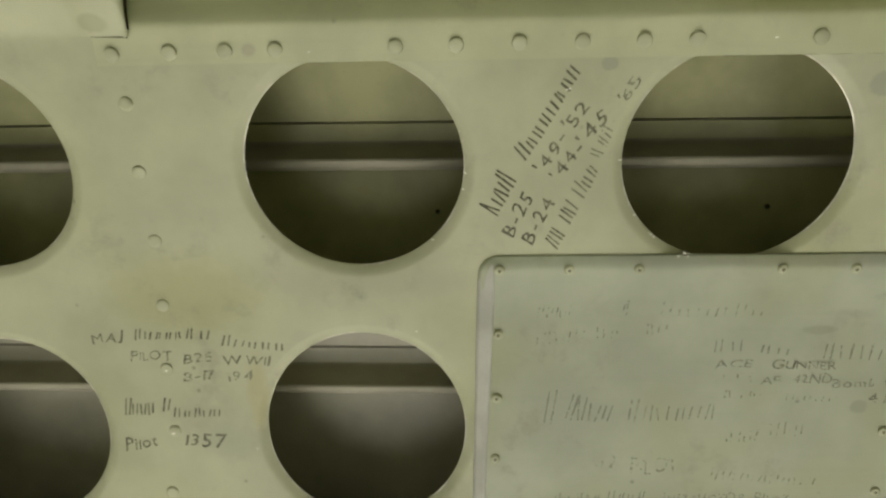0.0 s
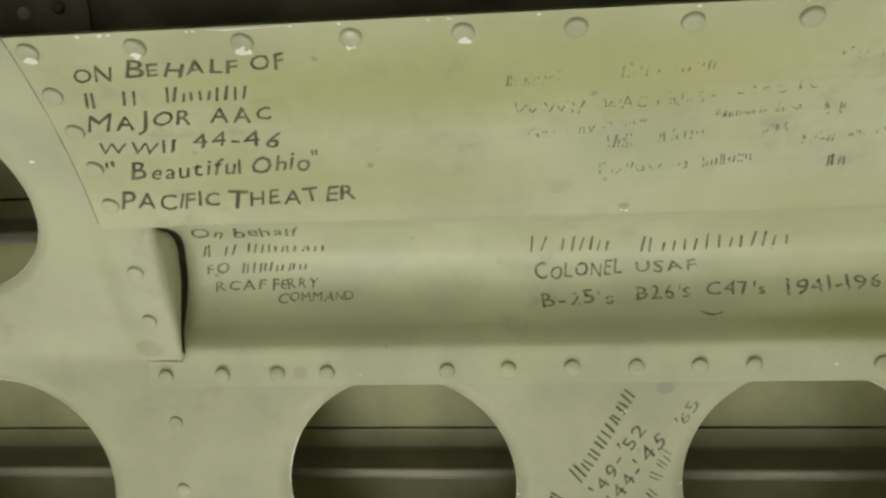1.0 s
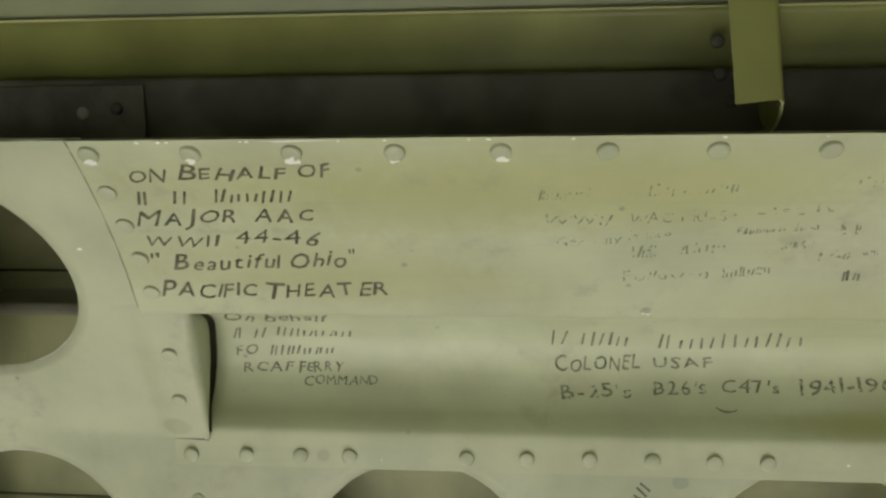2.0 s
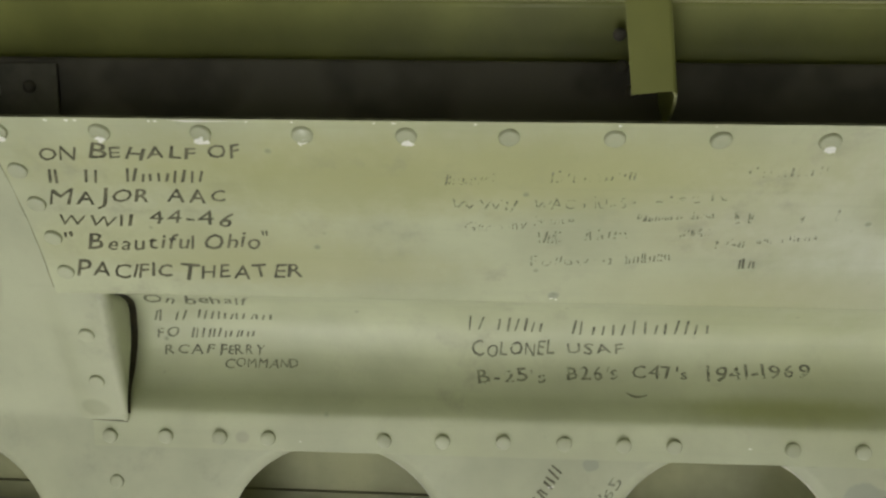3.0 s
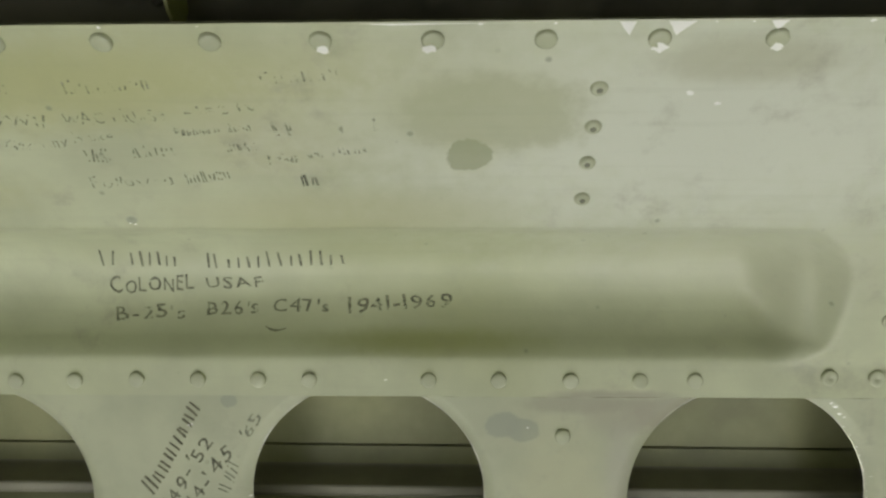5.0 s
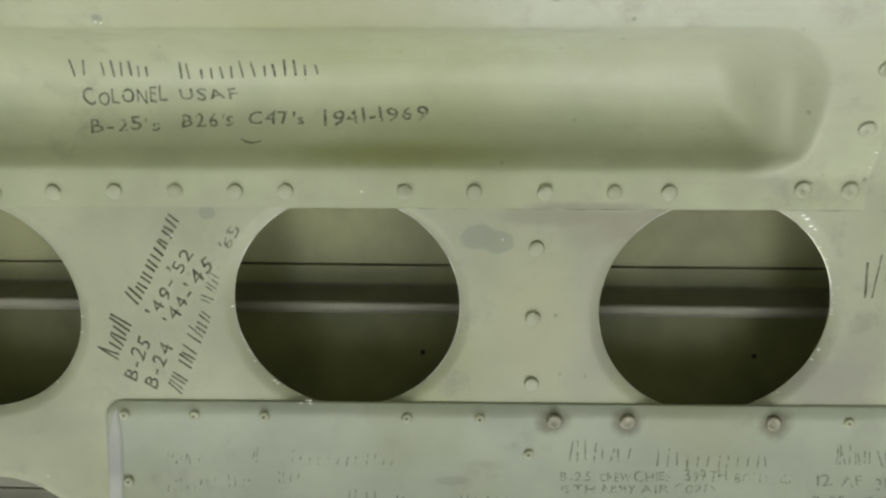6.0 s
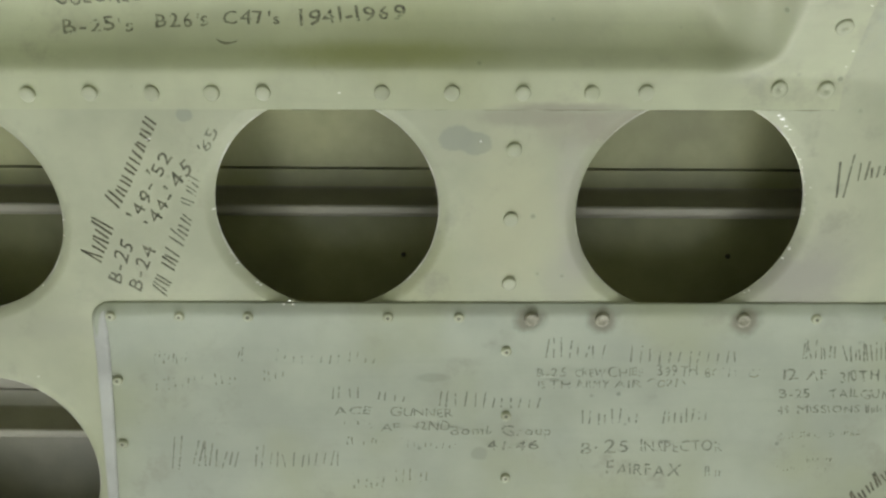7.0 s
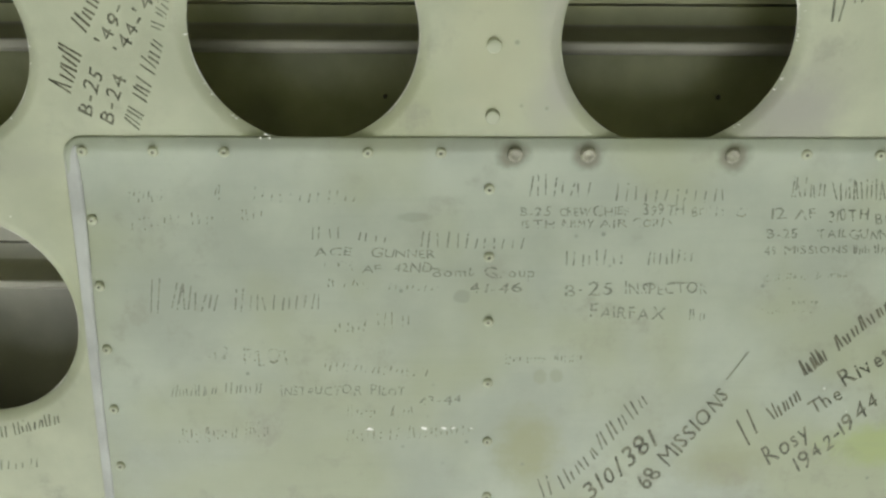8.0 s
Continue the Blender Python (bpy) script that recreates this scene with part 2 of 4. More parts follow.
M_THIN = material("thin_pencil", (0.25, 0.26, 0.19), 0.6, mottle=0.2, scale=300, bump=0.0, worn=0.46)
M_FADED = material("faded_pencil", (0.295, 0.31, 0.24), 0.6, mottle=0.2, scale=300, bump=0.0, worn=0.47)
M_WISP = material("rubbed_pencil", (0.28, 0.29, 0.19), 0.6, mottle=0.2, scale=300, bump=0.0, worn=0.51)
M_GHOST = material("almost_rubbed_out_pencil", (0.33, 0.335, 0.235), 0.6, mottle=0.2, scale=300, bump=0.0, worn=0.57)
M_WALL = material("dull_green_wall_paint", (0.215, 0.22, 0.15), 0.7, mottle=0.1)
M_FLOOR = material("worn_floor_boards", (0.16, 0.13, 0.09), 0.7, mottle=0.15)
M_CHIP_GLINT = material("chip_and_glint_white", (0.95, 0.95, 0.92), 0.4, metal=0.2, bump=0.0)


# ---- mesh helpers ----
def mesh_from(name, verts, faces, mat, smooth=False):
    me = bpy.data.meshes.new(name)
    me.from_pydata([tuple(v) for v in verts], [], [tuple(f) for f in faces])
    me.materials.append(mat)
    me.update()
    if smooth:
        me.polygons.foreach_set("use_smooth", [True] * len(me.polygons))
    return me


def part(name, me, parent, label="", m=None):
    ob = new(name, me)
    ob.parent = parent
    if m is not None:
        ob.matrix_local = m
    return tagged(ob, label)


def box_mesh(name, lo, hi, mat, bevel=0.0):
    bm = bmesh.new()
    bmesh.ops.create_cube(bm, size=1.0)
    for v in bm.verts:
        v.co = Vector([lo[i] + (v.co[i] + 0.5) * (hi[i] - lo[i]) for i in range(3)])
    if bevel:
        bmesh.ops.bevel(bm, geom=bm.edges[:], offset=bevel, segments=2, affect="EDGES", profile=0.5)
    me = bpy.data.meshes.new(name)
    bm.to_mesh(me)
    bm.free()
    me.materials.append(mat)
    return me


def crisp(ob):
    """Marks the free edges of a sheet as sharp, so that its thickness shows a clean arris."""
    me = ob.data
    uses = {}
    for f in me.polygons:
        for k in f.edge_keys:
            uses[k] = uses.get(k, 0) + 1
    mark = me.attributes.new("sharp_edge", "BOOLEAN", "EDGE")
    mark.data.foreach_set("value", [uses.get(tuple(sorted(e.vertices)), 0) == 1 for e in me.edges])


def smoothstep(a, b, v):
    t = min(1.0, max(0.0, (v - a) / (b - a)))
    return t * t * (3 - 2 * t)


# ---- the plan of the bulkhead: y as a function of height ----
FOLD = 1.4995
TOP = 1.6276


def top_z(x):
    """The upper edge of the sheets."""
    return TOP + 0.002 * x


def sheet_y(z):
    """The riveted sheet: upright in the middle, leaning towards the room above the fold and, a little, below the upper holes."""
    h = z - FOLD
    if h > 0:
        return -(0.27 * h + 2.65 * h * h) * smoothstep(0, 0.012, h)
    g = 1.400 - z
    if g > 0.03:
        return -0.16 * (g - 0.015)
    return -0.16 * g * g / 0.06 if g > 0 else 0.0


def cover_y(z):
    return sheet_y(z) - 0.0028


LIP = 1.5635
LOW = 1.5050
TROUGH = ((1.5635, -0.0326), (1.5626, -0.0315), (1.5616, -0.0270), (1.5600, -0.0172), (1.5565, -0.0062), (1.5515, 0.0028),
          (1.5445, 0.0085), (1.5365, 0.0115), (1.5300, 0.0121), (1.5240, 0.0110), (1.5185, 0.0086), (1.5145, 0.0060),
          (1.5115, 0.0030), (1.5088, 0.0006), (1.5060, -0.0010), (1.5030, -0.0012), (1.4905, -0.0012))


def trough_y(z):
    """The trough's section: a smooth curve through its points."""
    p = TROUGH
    if z >= p[0][0]:
        return p[0][1]
    for i in range(len(p) - 1):
        if z >= p[i + 1][0]:
            d = [(p[j + 1][1] - p[j][1]) / (p[j + 1][0] - p[j][0]) for j in range(max(0, i - 1), min(len(p) - 1, i + 2))]
            here = (p[i + 1][1] - p[i][1]) / (p[i + 1][0] - p[i][0])
            before = here if i == 0 else d[0]
            after = here if i == len(p) - 2 else d[-1]
            m0 = 0.0 if before * here <= 0 else 2 * before * here / (before + here)
            m1 = 0.0 if after * here <= 0 else 2 * after * here / (after + here)
            w = p[i + 1][0] - p[i][0]
            t = (z - p[i][0]) / w
            return ((2 * t ** 3 - 3 * t * t + 1) * p[i][1] + (t ** 3 - 2 * t * t + t) * w * m0
                    + (3 * t * t - 2 * t ** 3) * p[i + 1][1] + (t ** 3 - t * t) * w * m1)
    return p[-1][1]


MID, HALF = (LIP + LOW) / 2, (LIP - LOW) / 2


def chord_y(z):
    """The panel as it would be without the trough."""
    k = max(0.0, min(1.0, (z - LOW) / (LIP - LOW)))
    return -0.0012 + sheet_y(z) - 0.0033 * k


def panel_y(x, z):
    """The pressed panel: a leaning plate above, a long trough, a flat flange below."""
    if z >= LIP:
        return sheet_y(z) - 0.0045
    v = max(-1.0, min(1.0, (z - MID) / HALF))
    end = 0.3240 - 0.0125 * max(0.0, -v) ** 5 - 0.0215 * max(0.0, v) ** 2.2
    near = (x - end) / (1.0 - 0.5 * max(0.0, -v))
    e = 0.58 * smoothstep(-0.0345, -0.0090, near) + 0.10 * max(0.0, min(1.0, (near + 0.0300) / 0.0300)) + 0.32 * smoothstep(-0.0120, 0.0, near)
    return trough_y(z) * (1 - e) + chord_y(z) * e


# ---- structure: web with lightening holes ----
from mathutils.geometry import delaunay_2d_cdt

# centre x, centre z, radius, height ratio
HOLES = ((-0.1927, 1.4452, 0.0475, 1.01), (-0.0206, 1.4450, 0.0472, 1.01), (0.1410, 1.4470, 0.0476, 1.0), (0.2948, 1.4463, 0.0477, 1.005),
         (-0.1976, 1.3122, 0.0475, 1.01), (-0.0224, 1.3142, 0.0479, 1.02), (-0.1900, 1.5780, 0.0465, 0.92))
RIM = ((0.0056, 0.0), (0.0046, 0.0002), (0.0033, 0.0007), (0.0020, 0.0014), (0.0006, 0.0022), (0.0, 0.0026))


def rim_depth(x, z):
    for cx, cz, r, k in HOLES:
        d = math.hypot(x - cx, (z - cz) / k) - r
        if d < 0.0057:
            for (da, ya), (db, yb) in zip(RIM, RIM[1:]):
                if d >= db - 1e-6:
                    return ya + (yb - ya) * max(0, min(1, (da - d) / (da - db)))
            return RIM[-1][1]
    return 0.0


def build_web():
    x0, x1, z0 = -0.45, 0.66, 1.02
    tab = [(-0.1130, 1.5018), (-0.1130, 1.5600), (-0.1130, top_z(-0.113))]
    pts, edges = [], []
    outer = [(x0, z0), (x1, z0), (x1, top_z(x1)), (0.3478, top_z(0.3478)), (0.3478, 1.5018)] + tab + [(x0, top_z(x0))]
    dense = []
    for (xa, za), (xb, zb) in zip(outer, outer[1:] + outer[:1]):
        n = max(1, int(math.hypot(xb - xa, zb - za) / 0.012))
        dense += [(xa + (xb - xa) * i / n, za + (zb - za) * i / n) for i in range(n)]
    pts += dense
    edges += [(i, (i + 1) % len(dense)) for i in range(len(dense))]
    for cx, cz, r, k in HOLES:
        for j, (d, _) in enumerate(RIM):
            start = len(pts)
            for i in range(72):
                a = 2 * math.pi * i / 72
                pts.append((cx + (r + d) * math.cos(a), cz + k * (r + d) * math.sin(a)))
            edges += [(start + i, start + (i + 1) % 72) for i in range(72)]
    gx = np.arange(x0 + 0.01, x1, 0.014)
    gz = [z for z in np.arange(z0 + 0.01, 1.49, 0.014)] + [1.4980, 1.5000, 1.5025, 1.5055, 1.5090, 1.5140] + [z for z in np.arange(1.5210, TOP - 0.010, 0.008)]
    for x in gx:
        for z in gz:
            if all(math.hypot(x - cx, (z - cz) / k) - r > 0.011 for cx, cz, r, k in HOLES) and not (-0.117 < x < 0.352 and z > 1.4965):
                pts.append((float(x), float(z)))
    out, _, tris, *_ = delaunay_2d_cdt([Vector(p) for p in pts], edges, [], 0, 1e-7)
    faces = []
    for f in tris:
        cx = sum(out[i].x for i in f) / 3
        cz = sum(out[i].y for i in f) / 3
        if any(math.hypot(cx - hx, (cz - hz) / k) < r * 0.9995 for hx, hz, r, k in HOLES):
            continue
        if -0.113 < cx < 0.3478 and cz > 1.5018 or cx < x0 or cx > x1:
            continue
        faces.append(tuple(f) if (out[f[1]] - out[f[0]]).cross(out[f[2]] - out[f[0]]) > 0 else tuple(reversed(f)))
    verts = []
    for v in out:
        y = sheet_y(v.y) + rim_depth(v.x, v.y)
        verts.append((v.x, y, v.y))
    ob = new("wall_bulkhead", mesh_from("bulkhead_web", verts, faces, M_WEB, True))
    lips = [min(math.hypot(v.x - hx, (v.y - hz) / k) - r for hx, hz, r, k in HOLES) < 0.0007 for v in out]
    s = ob.modifiers.new("thickness", "SOLIDIFY")
    s.thickness, s.offset = 0.0012, -1.0
    ob.data.materials.append(M_EDGE)
    for f in ob.data.polygons:
        f.material_index = 1 if all(lips[i] for i in f.vertices) else 0
    s.material_offset_rim = 1
    crisp(ob)
    return tagged(ob, "pale green riveted aluminium web with round lightening holes", "bulkhead", kind="structure")


web = build_web()


TAB_EDGE = ((1.5025, -0.1062), (1.5104, -0.1056), (1.5236, -0.1050), (1.5339, -0.1046), (1.5464, -0.1034), (1.5601, -0.1018), (1.5730, -0.1010))
SLIT = ((1.5040, -0.1058), (1.5080, -0.1062), (1.5146, -0.1080), (1.5259, -0.1075), (1.5416, -0.1060), (1.5548, -0.1030), (1.5730, -0.1010))


def build_tab():
    """The end of the left sheet that laps over the trough panel, with its edge turned back into the trough's open end."""
    zs = [1.5025 + (1.5730 - 1.5025) * i / 26 for i in range(27)]
    verts, faces, w = [], [], 16
    for z in zs:
        edge = float(np.interp(z, [p[0] for p in TAB_EDGE], [p[1] for p in TAB_EDGE]))
        foot = float(np.interp(z, [p[0] for p in SLIT], [p[1] for p in SLIT])) - 0.0024
        for k in range(w):
            if k < 11:
                x = -0.132 + (edge - 0.0008 + 0.132) * k / 10
                verts.append((x, sheet_y(z) - 0.0003 - 0.0026 * smoothstep(-0.129, -0.120, x) * smoothstep(1.5660, 1.5540, z) + 0.0020 * smoothstep(1.5640, 1.5690, z), z))
            else:
                t = (k - 10) / 5
                front = sheet_y(z) - 0.0003 - 0.0026 * smoothstep(1.5660, 1.5540, z)
                back = max(front + 0.0006, trough_y(min(z, 1.5605)) - 0.0018)
                verts.append((edge + (min(edge, foot) - edge) * t * t, front + 0.0006 * min(1, t * 2.5) + (back - front - 0.0006) * t, z))
    for r in range(len(zs) - 1):
        for k in range(w - 1):
            faces.append((r * w + k, r * w + k + 1, r * w + w + k + 1, r * w + w + k))
    ob = part("lapped_tab", mesh_from("lapped_tab", verts, faces, M_WEB, True), web, "lapped end of the sheet with a turned edge")
    t = ob.modifiers.new("thickness", "SOLIDIFY")
    t.thickness, t.offset = 0.0009, -1.0
    crisp(ob)


build_tab()
# black strip that paints the shade in the slit between the turned edge and the trough
slit = []
for i in range(25):
    z = 1.5050 + 0.0560 * i / 24
    x = float(np.interp(z, [p[0] for p in SLIT], [p[1] for p in SLIT]))
    slit += [(x - 0.0060, trough_y(z) - 0.0004, z), (x, trough_y(z) - 0.0004, z)]
part("slit_shade_strip", mesh_from("slit_shade_strip", slit, [(2 * i, 2 * i + 1, 2 * i + 3, 2 * i + 2) for i in range(24)], M_SLIT, True), web, "black strip painted for the shade in the slit beside the turned edge")
crack = [(-0.1215, 0.0002), (-0.1170, 0.0004), (-0.1125, 0.0005), (-0.1085, 0.0007), (-0.1066, 0.0009)]
part("tab_gap", mesh_from("tab_gap", [(x, sheet_y(1.5023) - 0.0030, 1.5027 + h * k) for x, h in crack for k in (-1, 0)],
                          [(2 * i, 2 * i + 2, 2 * i + 3, 2 * i + 1) for i in range(4)], M_GAP), web, "dark strip painted for the gap under the lapped tab")


def left_slip(z):
    """How far the panel's left edge stands inside its lower corner."""
    return 0.007 * smoothstep(1.500, 1.628, z)


def build_panel():
    xs = [-0.122 + (0.283 + 0.122) * i / 60 for i in range(60)] + [0.283 + (0.3485 - 0.283) * i / 50 for i in range(51)]
    zs = [TOP - (TOP - LIP) * i / 16 for i in range(16)]
    for (za, ya), (zb, yb) in zip(TROUGH[:-1], TROUGH[1:]):
        n = 3 if za > 1.5050 else 4
        zs += [za + (zb - za) * i / n for i in range(n)]
    zs.append(1.4905)
    verts = []
    for z in zs:
        for x in xs:
            zz = z if z <= LIP else LIP + (z - LIP) * (top_z(x) - LIP) / (TOP - LIP)
            xx = x + left_slip(zz) * smoothstep(-0.09, -0.122, x)
            verts.append((xx, panel_y(xx, zz), zz))
    w = len(xs)
    faces = [(r * w + c, r * w + w + c, r * w + w + c + 1, r * w + c + 1) for r in range(len(zs) - 1) for c in range(w - 1)]
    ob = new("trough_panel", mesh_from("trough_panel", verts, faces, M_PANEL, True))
    s = ob.modifiers.new("thickness", "SOLIDIFY")
    s.thickness, s.offset = 0.0010, -1.0
    ob.data.materials.append(M_GAP)
    s.material_offset_rim = 1
    crisp(ob)
    return tagged(ob, "pale yellow-green pressed aluminium panel with a long trough", "panel")


panel = build_panel()

# cover plate, its edge rolled back towards the web
CX0, CX1, CZ0, CZ1 = 0.0325, 0.640, 1.03, 1.4046


def cover_left(z):
    """The cover's left edge, which leans a little."""
    return CX0 - 0.026 * (CZ1 - z)


def cover_sag(x):
    """How far the cover's upper edge hangs below level towards its left corner."""
    return 0.0022 - 0.0014 * smoothstep(0.03, 0.36, x)


def build_cover():
    """A plate with rounded corners; its rim turns back to the web."""
    rings = ((0.0, 0.0028), (0.0, 0.0026), (0.0004, 0.0014), (0.0014, 0.0004), (0.0030, 0.0), (0.0048, 0.0), (0.0064, 0.0))
    top = (0.0028, 0.0020, 0.0018, 0.0014, 0.0007, 0.00018, 0.0)
    n, verts, faces = 10, [], []
    side = [1.392 - 0.006 * i for i in range(8)] + [1.34 - 0.06 * i for i in range(6)]
    m = 0
    for (d, y), ty in zip(rings, top):
        ring = []
        for qx, qz, a0 in ((CX0 + 0.0095, CZ1 - 0.0095, 90), (CX0 + 0.0095, CZ0 + 0.0095, 180), (CX1 - 0.0095, CZ0 + 0.0095, 270), (CX1 - 0.0095, CZ1 - 0.0095, 0)):
            for i in range(n):
                a = radians(a0 + 90 * i / (n - 1))
                left = max(0.0, -math.cos(a)) ** 2 if qx < 0.3 else 0.0
                r = 0.0095 - d
                ring.append((qx + r * math.cos(a) - 0.026 * (CZ1 - qz) * (qx < 0.3), ty + (y - ty) * left, qz + r * math.sin(a)))
            if a0 == 90:
                ring += [(cover_left(z) + d, y, z) for z in side]
            if a0 == 270:
                ring += [(CX1 - d, ty, z) for z in reversed(side)]
        m = len(ring)
        verts += [(x, cover_y(z) + yy, z - cover_sag(x) * smoothstep(1.20, 1.38, z)) for x, yy, z in ring]
    for k in range(len(rings) - 1):
        for i in range(m):
            j = (i + 1) % m
            faces.append((k * m + i, k * m + j, k * m + m + j, k * m + m + i))
    base, half = (len(rings) - 1) * m, m // 2
    for i in range(half - 1):
        faces.append((base + i, base + i + 1, base + m - 2 - i, base + m - 1 - i))
    me = mesh_from("cover_plate", verts, faces, M_COVER, True)
    ob = new("cover_plate", me)
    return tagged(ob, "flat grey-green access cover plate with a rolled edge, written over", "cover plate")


cover = build_cover()


def build_rolled_edge():
    """The edge down the cover's left side, painted paler for its sheen: a broad quarter round that thins out at the
    corner and narrows downwards.
    """
    verts, faces, n = [], [], 11
    rows = [(1.3990, 0.25, 0.0055), (1.3972, 0.55, 0.0030), (1.3945, 0.80, 0.0012), (1.3910, 0.95, 0.0003), (1.3880, 1.0, 0.0)]
    rows += [(1.382 - 0.008 * i, 1.0, 0.0) for i in range(7)] + [(1.32 - 0.05 * i, 1.0, 0.0) for i in range(6)]
    for z, k, dx in rows:
        wide = k * (0.0056 + 0.0022 * smoothstep(1.26, 1.395, z))
        for i in range(n):
            u = i / (n - 1)
            rise = 0.45 * smoothstep(0.0, 0.10, u) + 0.55 * min(1.0, u / 0.92) - 0.22 * smoothstep(0.88, 1.0, u)
            verts.append((cover_left(z) - 0.0002 + dx + wide * u, cover_y(z) + 0.0027 - (0.0027 + 0.0010 * k) * rise, z))
    for r in range(len(rows) - 1):
        for i in range(n - 1):
            faces.append((r * n + i, r * n + n + i, r * n + n + i + 1, r * n + i + 1))
    part("rolled_edge", mesh_from("rolled_edge", verts, faces, M_BEAD, True), cover, "rolled edge, painted paler for its sheen")


build_rolled_edge()


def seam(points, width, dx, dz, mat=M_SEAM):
    """A thin dark line on the web, a lap's painted shade and grime; dx, dz: the way it widens."""
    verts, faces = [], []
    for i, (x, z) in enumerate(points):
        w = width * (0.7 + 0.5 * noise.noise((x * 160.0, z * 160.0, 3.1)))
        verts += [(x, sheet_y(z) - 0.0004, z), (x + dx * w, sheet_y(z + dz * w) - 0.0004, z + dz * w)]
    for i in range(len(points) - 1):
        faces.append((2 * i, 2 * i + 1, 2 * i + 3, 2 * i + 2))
    part("shade_grime_line", mesh_from("shade_grime_line", verts, faces, mat), web, "thin dark line of painted shade and grime along a lap")


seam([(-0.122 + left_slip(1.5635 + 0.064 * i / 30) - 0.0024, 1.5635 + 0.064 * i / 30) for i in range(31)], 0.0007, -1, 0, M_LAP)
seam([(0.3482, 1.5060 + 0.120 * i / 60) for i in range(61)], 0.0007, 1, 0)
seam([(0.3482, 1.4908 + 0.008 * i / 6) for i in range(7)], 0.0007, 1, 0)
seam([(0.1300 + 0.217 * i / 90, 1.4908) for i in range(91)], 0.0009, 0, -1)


# ---- structure behind the web ----
def profile_sheet(name, prof, xa, xb, mat, label, category, thick=0.001, yaw=0.0, rise=0.0):
    verts = [(x, y + yaw * x, z + rise * x) for y, z in prof for x in (xa, xb)]
    faces = [(2 * i, 2 * i + 1, 2 * i + 3, 2 * i + 2) for i in range(len(prof) - 1)]
    ob = new(name, mesh_from(name, verts, faces, mat, False))
    if thick:
        s = ob.modifiers.new("thickness", "SOLIDIFY")
        s.thickness, s.offset = thick, -1.0
    return tagged(ob, label, category, kind="structure")


def skin_profile(zl, depth, slope, above, below):
    """A sloping skin with an open lap joint and a stringer bead below it; zl: height of the joint, depth: how far back it lies there."""
    def lie(z):
        return max(depth + slope * (z - zl), sheet_y(z) + 0.012)

    p = [(lie(zl + above), zl + above), (lie(zl), zl + 0.0006), (lie(zl) + 0.010, zl + 0.0006), (lie(zl) + 0.010, zl - 0.0006), (lie(zl), zl - 0.0006)]
    # the stringer: a sloping upper flange, a rounded nose, and a return to the skin
    root, nose = lie(zl - 0.0088), lie(zl - 0.0140) - 0.0150
    p += [(root - (root - nose - 0.0012) * (1 - math.cos(radians(82 * i / 10))) / (1 - math.cos(radians(82))),
           zl - 0.0088 - 0.0038 * math.sin(radians(82 * i / 10)) / math.sin(radians(82))) for i in range(11)]
    p += [(nose + 0.0012 - 0.0012 * math.sin(radians(a)), zl - 0.0126 - 0.0012 * (1 - math.cos(radians(a)))) for a in (30, 60, 90)]
    p += [(nose + 0.0003, zl - 0.0165), (nose + 0.0014, zl - 0.0182), (nose + 0.0038, zl - 0.0196), (nose + 0.0075, zl - 0.0205)]
    p += [(lie(zl - 0.0210 - below * i / 40), zl - 0.0210 - below * i / 40) for i in range(0, 41)]
    return p


SKIN_LABEL = "olive drab skin sheet with a lap joint and stringer bead behind the web"
for number, (joint, depth, slope, above, below, xa, xb) in enumerate(((1.4484, 0.0515, 0.10, 0.052, 0.0745, -0.45, 0.66), (1.3290, 0.0395, 0.18, 0.0240, 0.20, -0.45, 0.66), (1.5614, 0.060, 0.10, 0.045, 0.038, -0.45, -0.122)), 1):
    skin = profile_sheet("wall_outer_skin_%d" % number, skin_profile(joint, depth, slope, above, below), xa, xb, M_BACK, SKIN_LABEL, "skin sheet", 0.0, -0.015, 0.002)
    skin.data.materials.append(M_STRINGER)
    for face in skin.data.polygons:
        face.material_index = int(5 <= face.index < 22)
    if number == 2:
        skin.data.materials[0] = M_LOW
    if number == 1:
        back_skin = skin
# unseen shelf, added to keep the lower holes' light off the skin above
shelf = new("wall_light_shelf", box_mesh("stringer", (-0.45, 0.0020, 1.3670), (0.66, 0.0800, 1.3690), M_BACK))
tagged(shelf, "added unseen olive drab shelf that blocks light behind the web", "stringer", kind="structure")

# ---- spar cap, olive panel and bracket above ----
spar = new("spar_cap", box_mesh("spar_cap", (-0.45, -0.055, 1.6080), (0.66, -0.020, 1.6470), M_DARK, 0.001))
tagged(spar, "dusty black painted spar cap above the panel", "spar", kind="structure")
cove = [(-0.0480, 1.6468), (-0.0478, 1.6492)] + [(-0.0478 - 0.0083 * (i / 8) ** 1.6, 1.6492 + 0.0163 * i / 8) for i in range(1, 9)]
upper = profile_sheet("wall_cove", cove, -0.45, 0.66, M_OLIVE, "olive green painted cove sheet above the spar cap", "wall sheet", 0.0008)
upper.data.polygons.foreach_set("use_smooth", [True] * len(upper.data.polygons))
lip = new("trim_lip", box_mesh("trim_lip", (-0.45, -0.0572, 1.6654), (0.66, -0.0540, 1.6661), M_LIP, 0.0002))
tagged(lip, "thin pale edge of the upper sheet", "trim", kind="structure")
high = profile_sheet("wall_upper", [(-0.0555, 1.6661), (-0.0575, 1.6730), (-0.0640, 1.70), (-0.0900, 1.78), (-0.1300, 1.95)], -0.45, 0.66, M_UPPER, "grey-green painted upper sheet", "wall sheet")
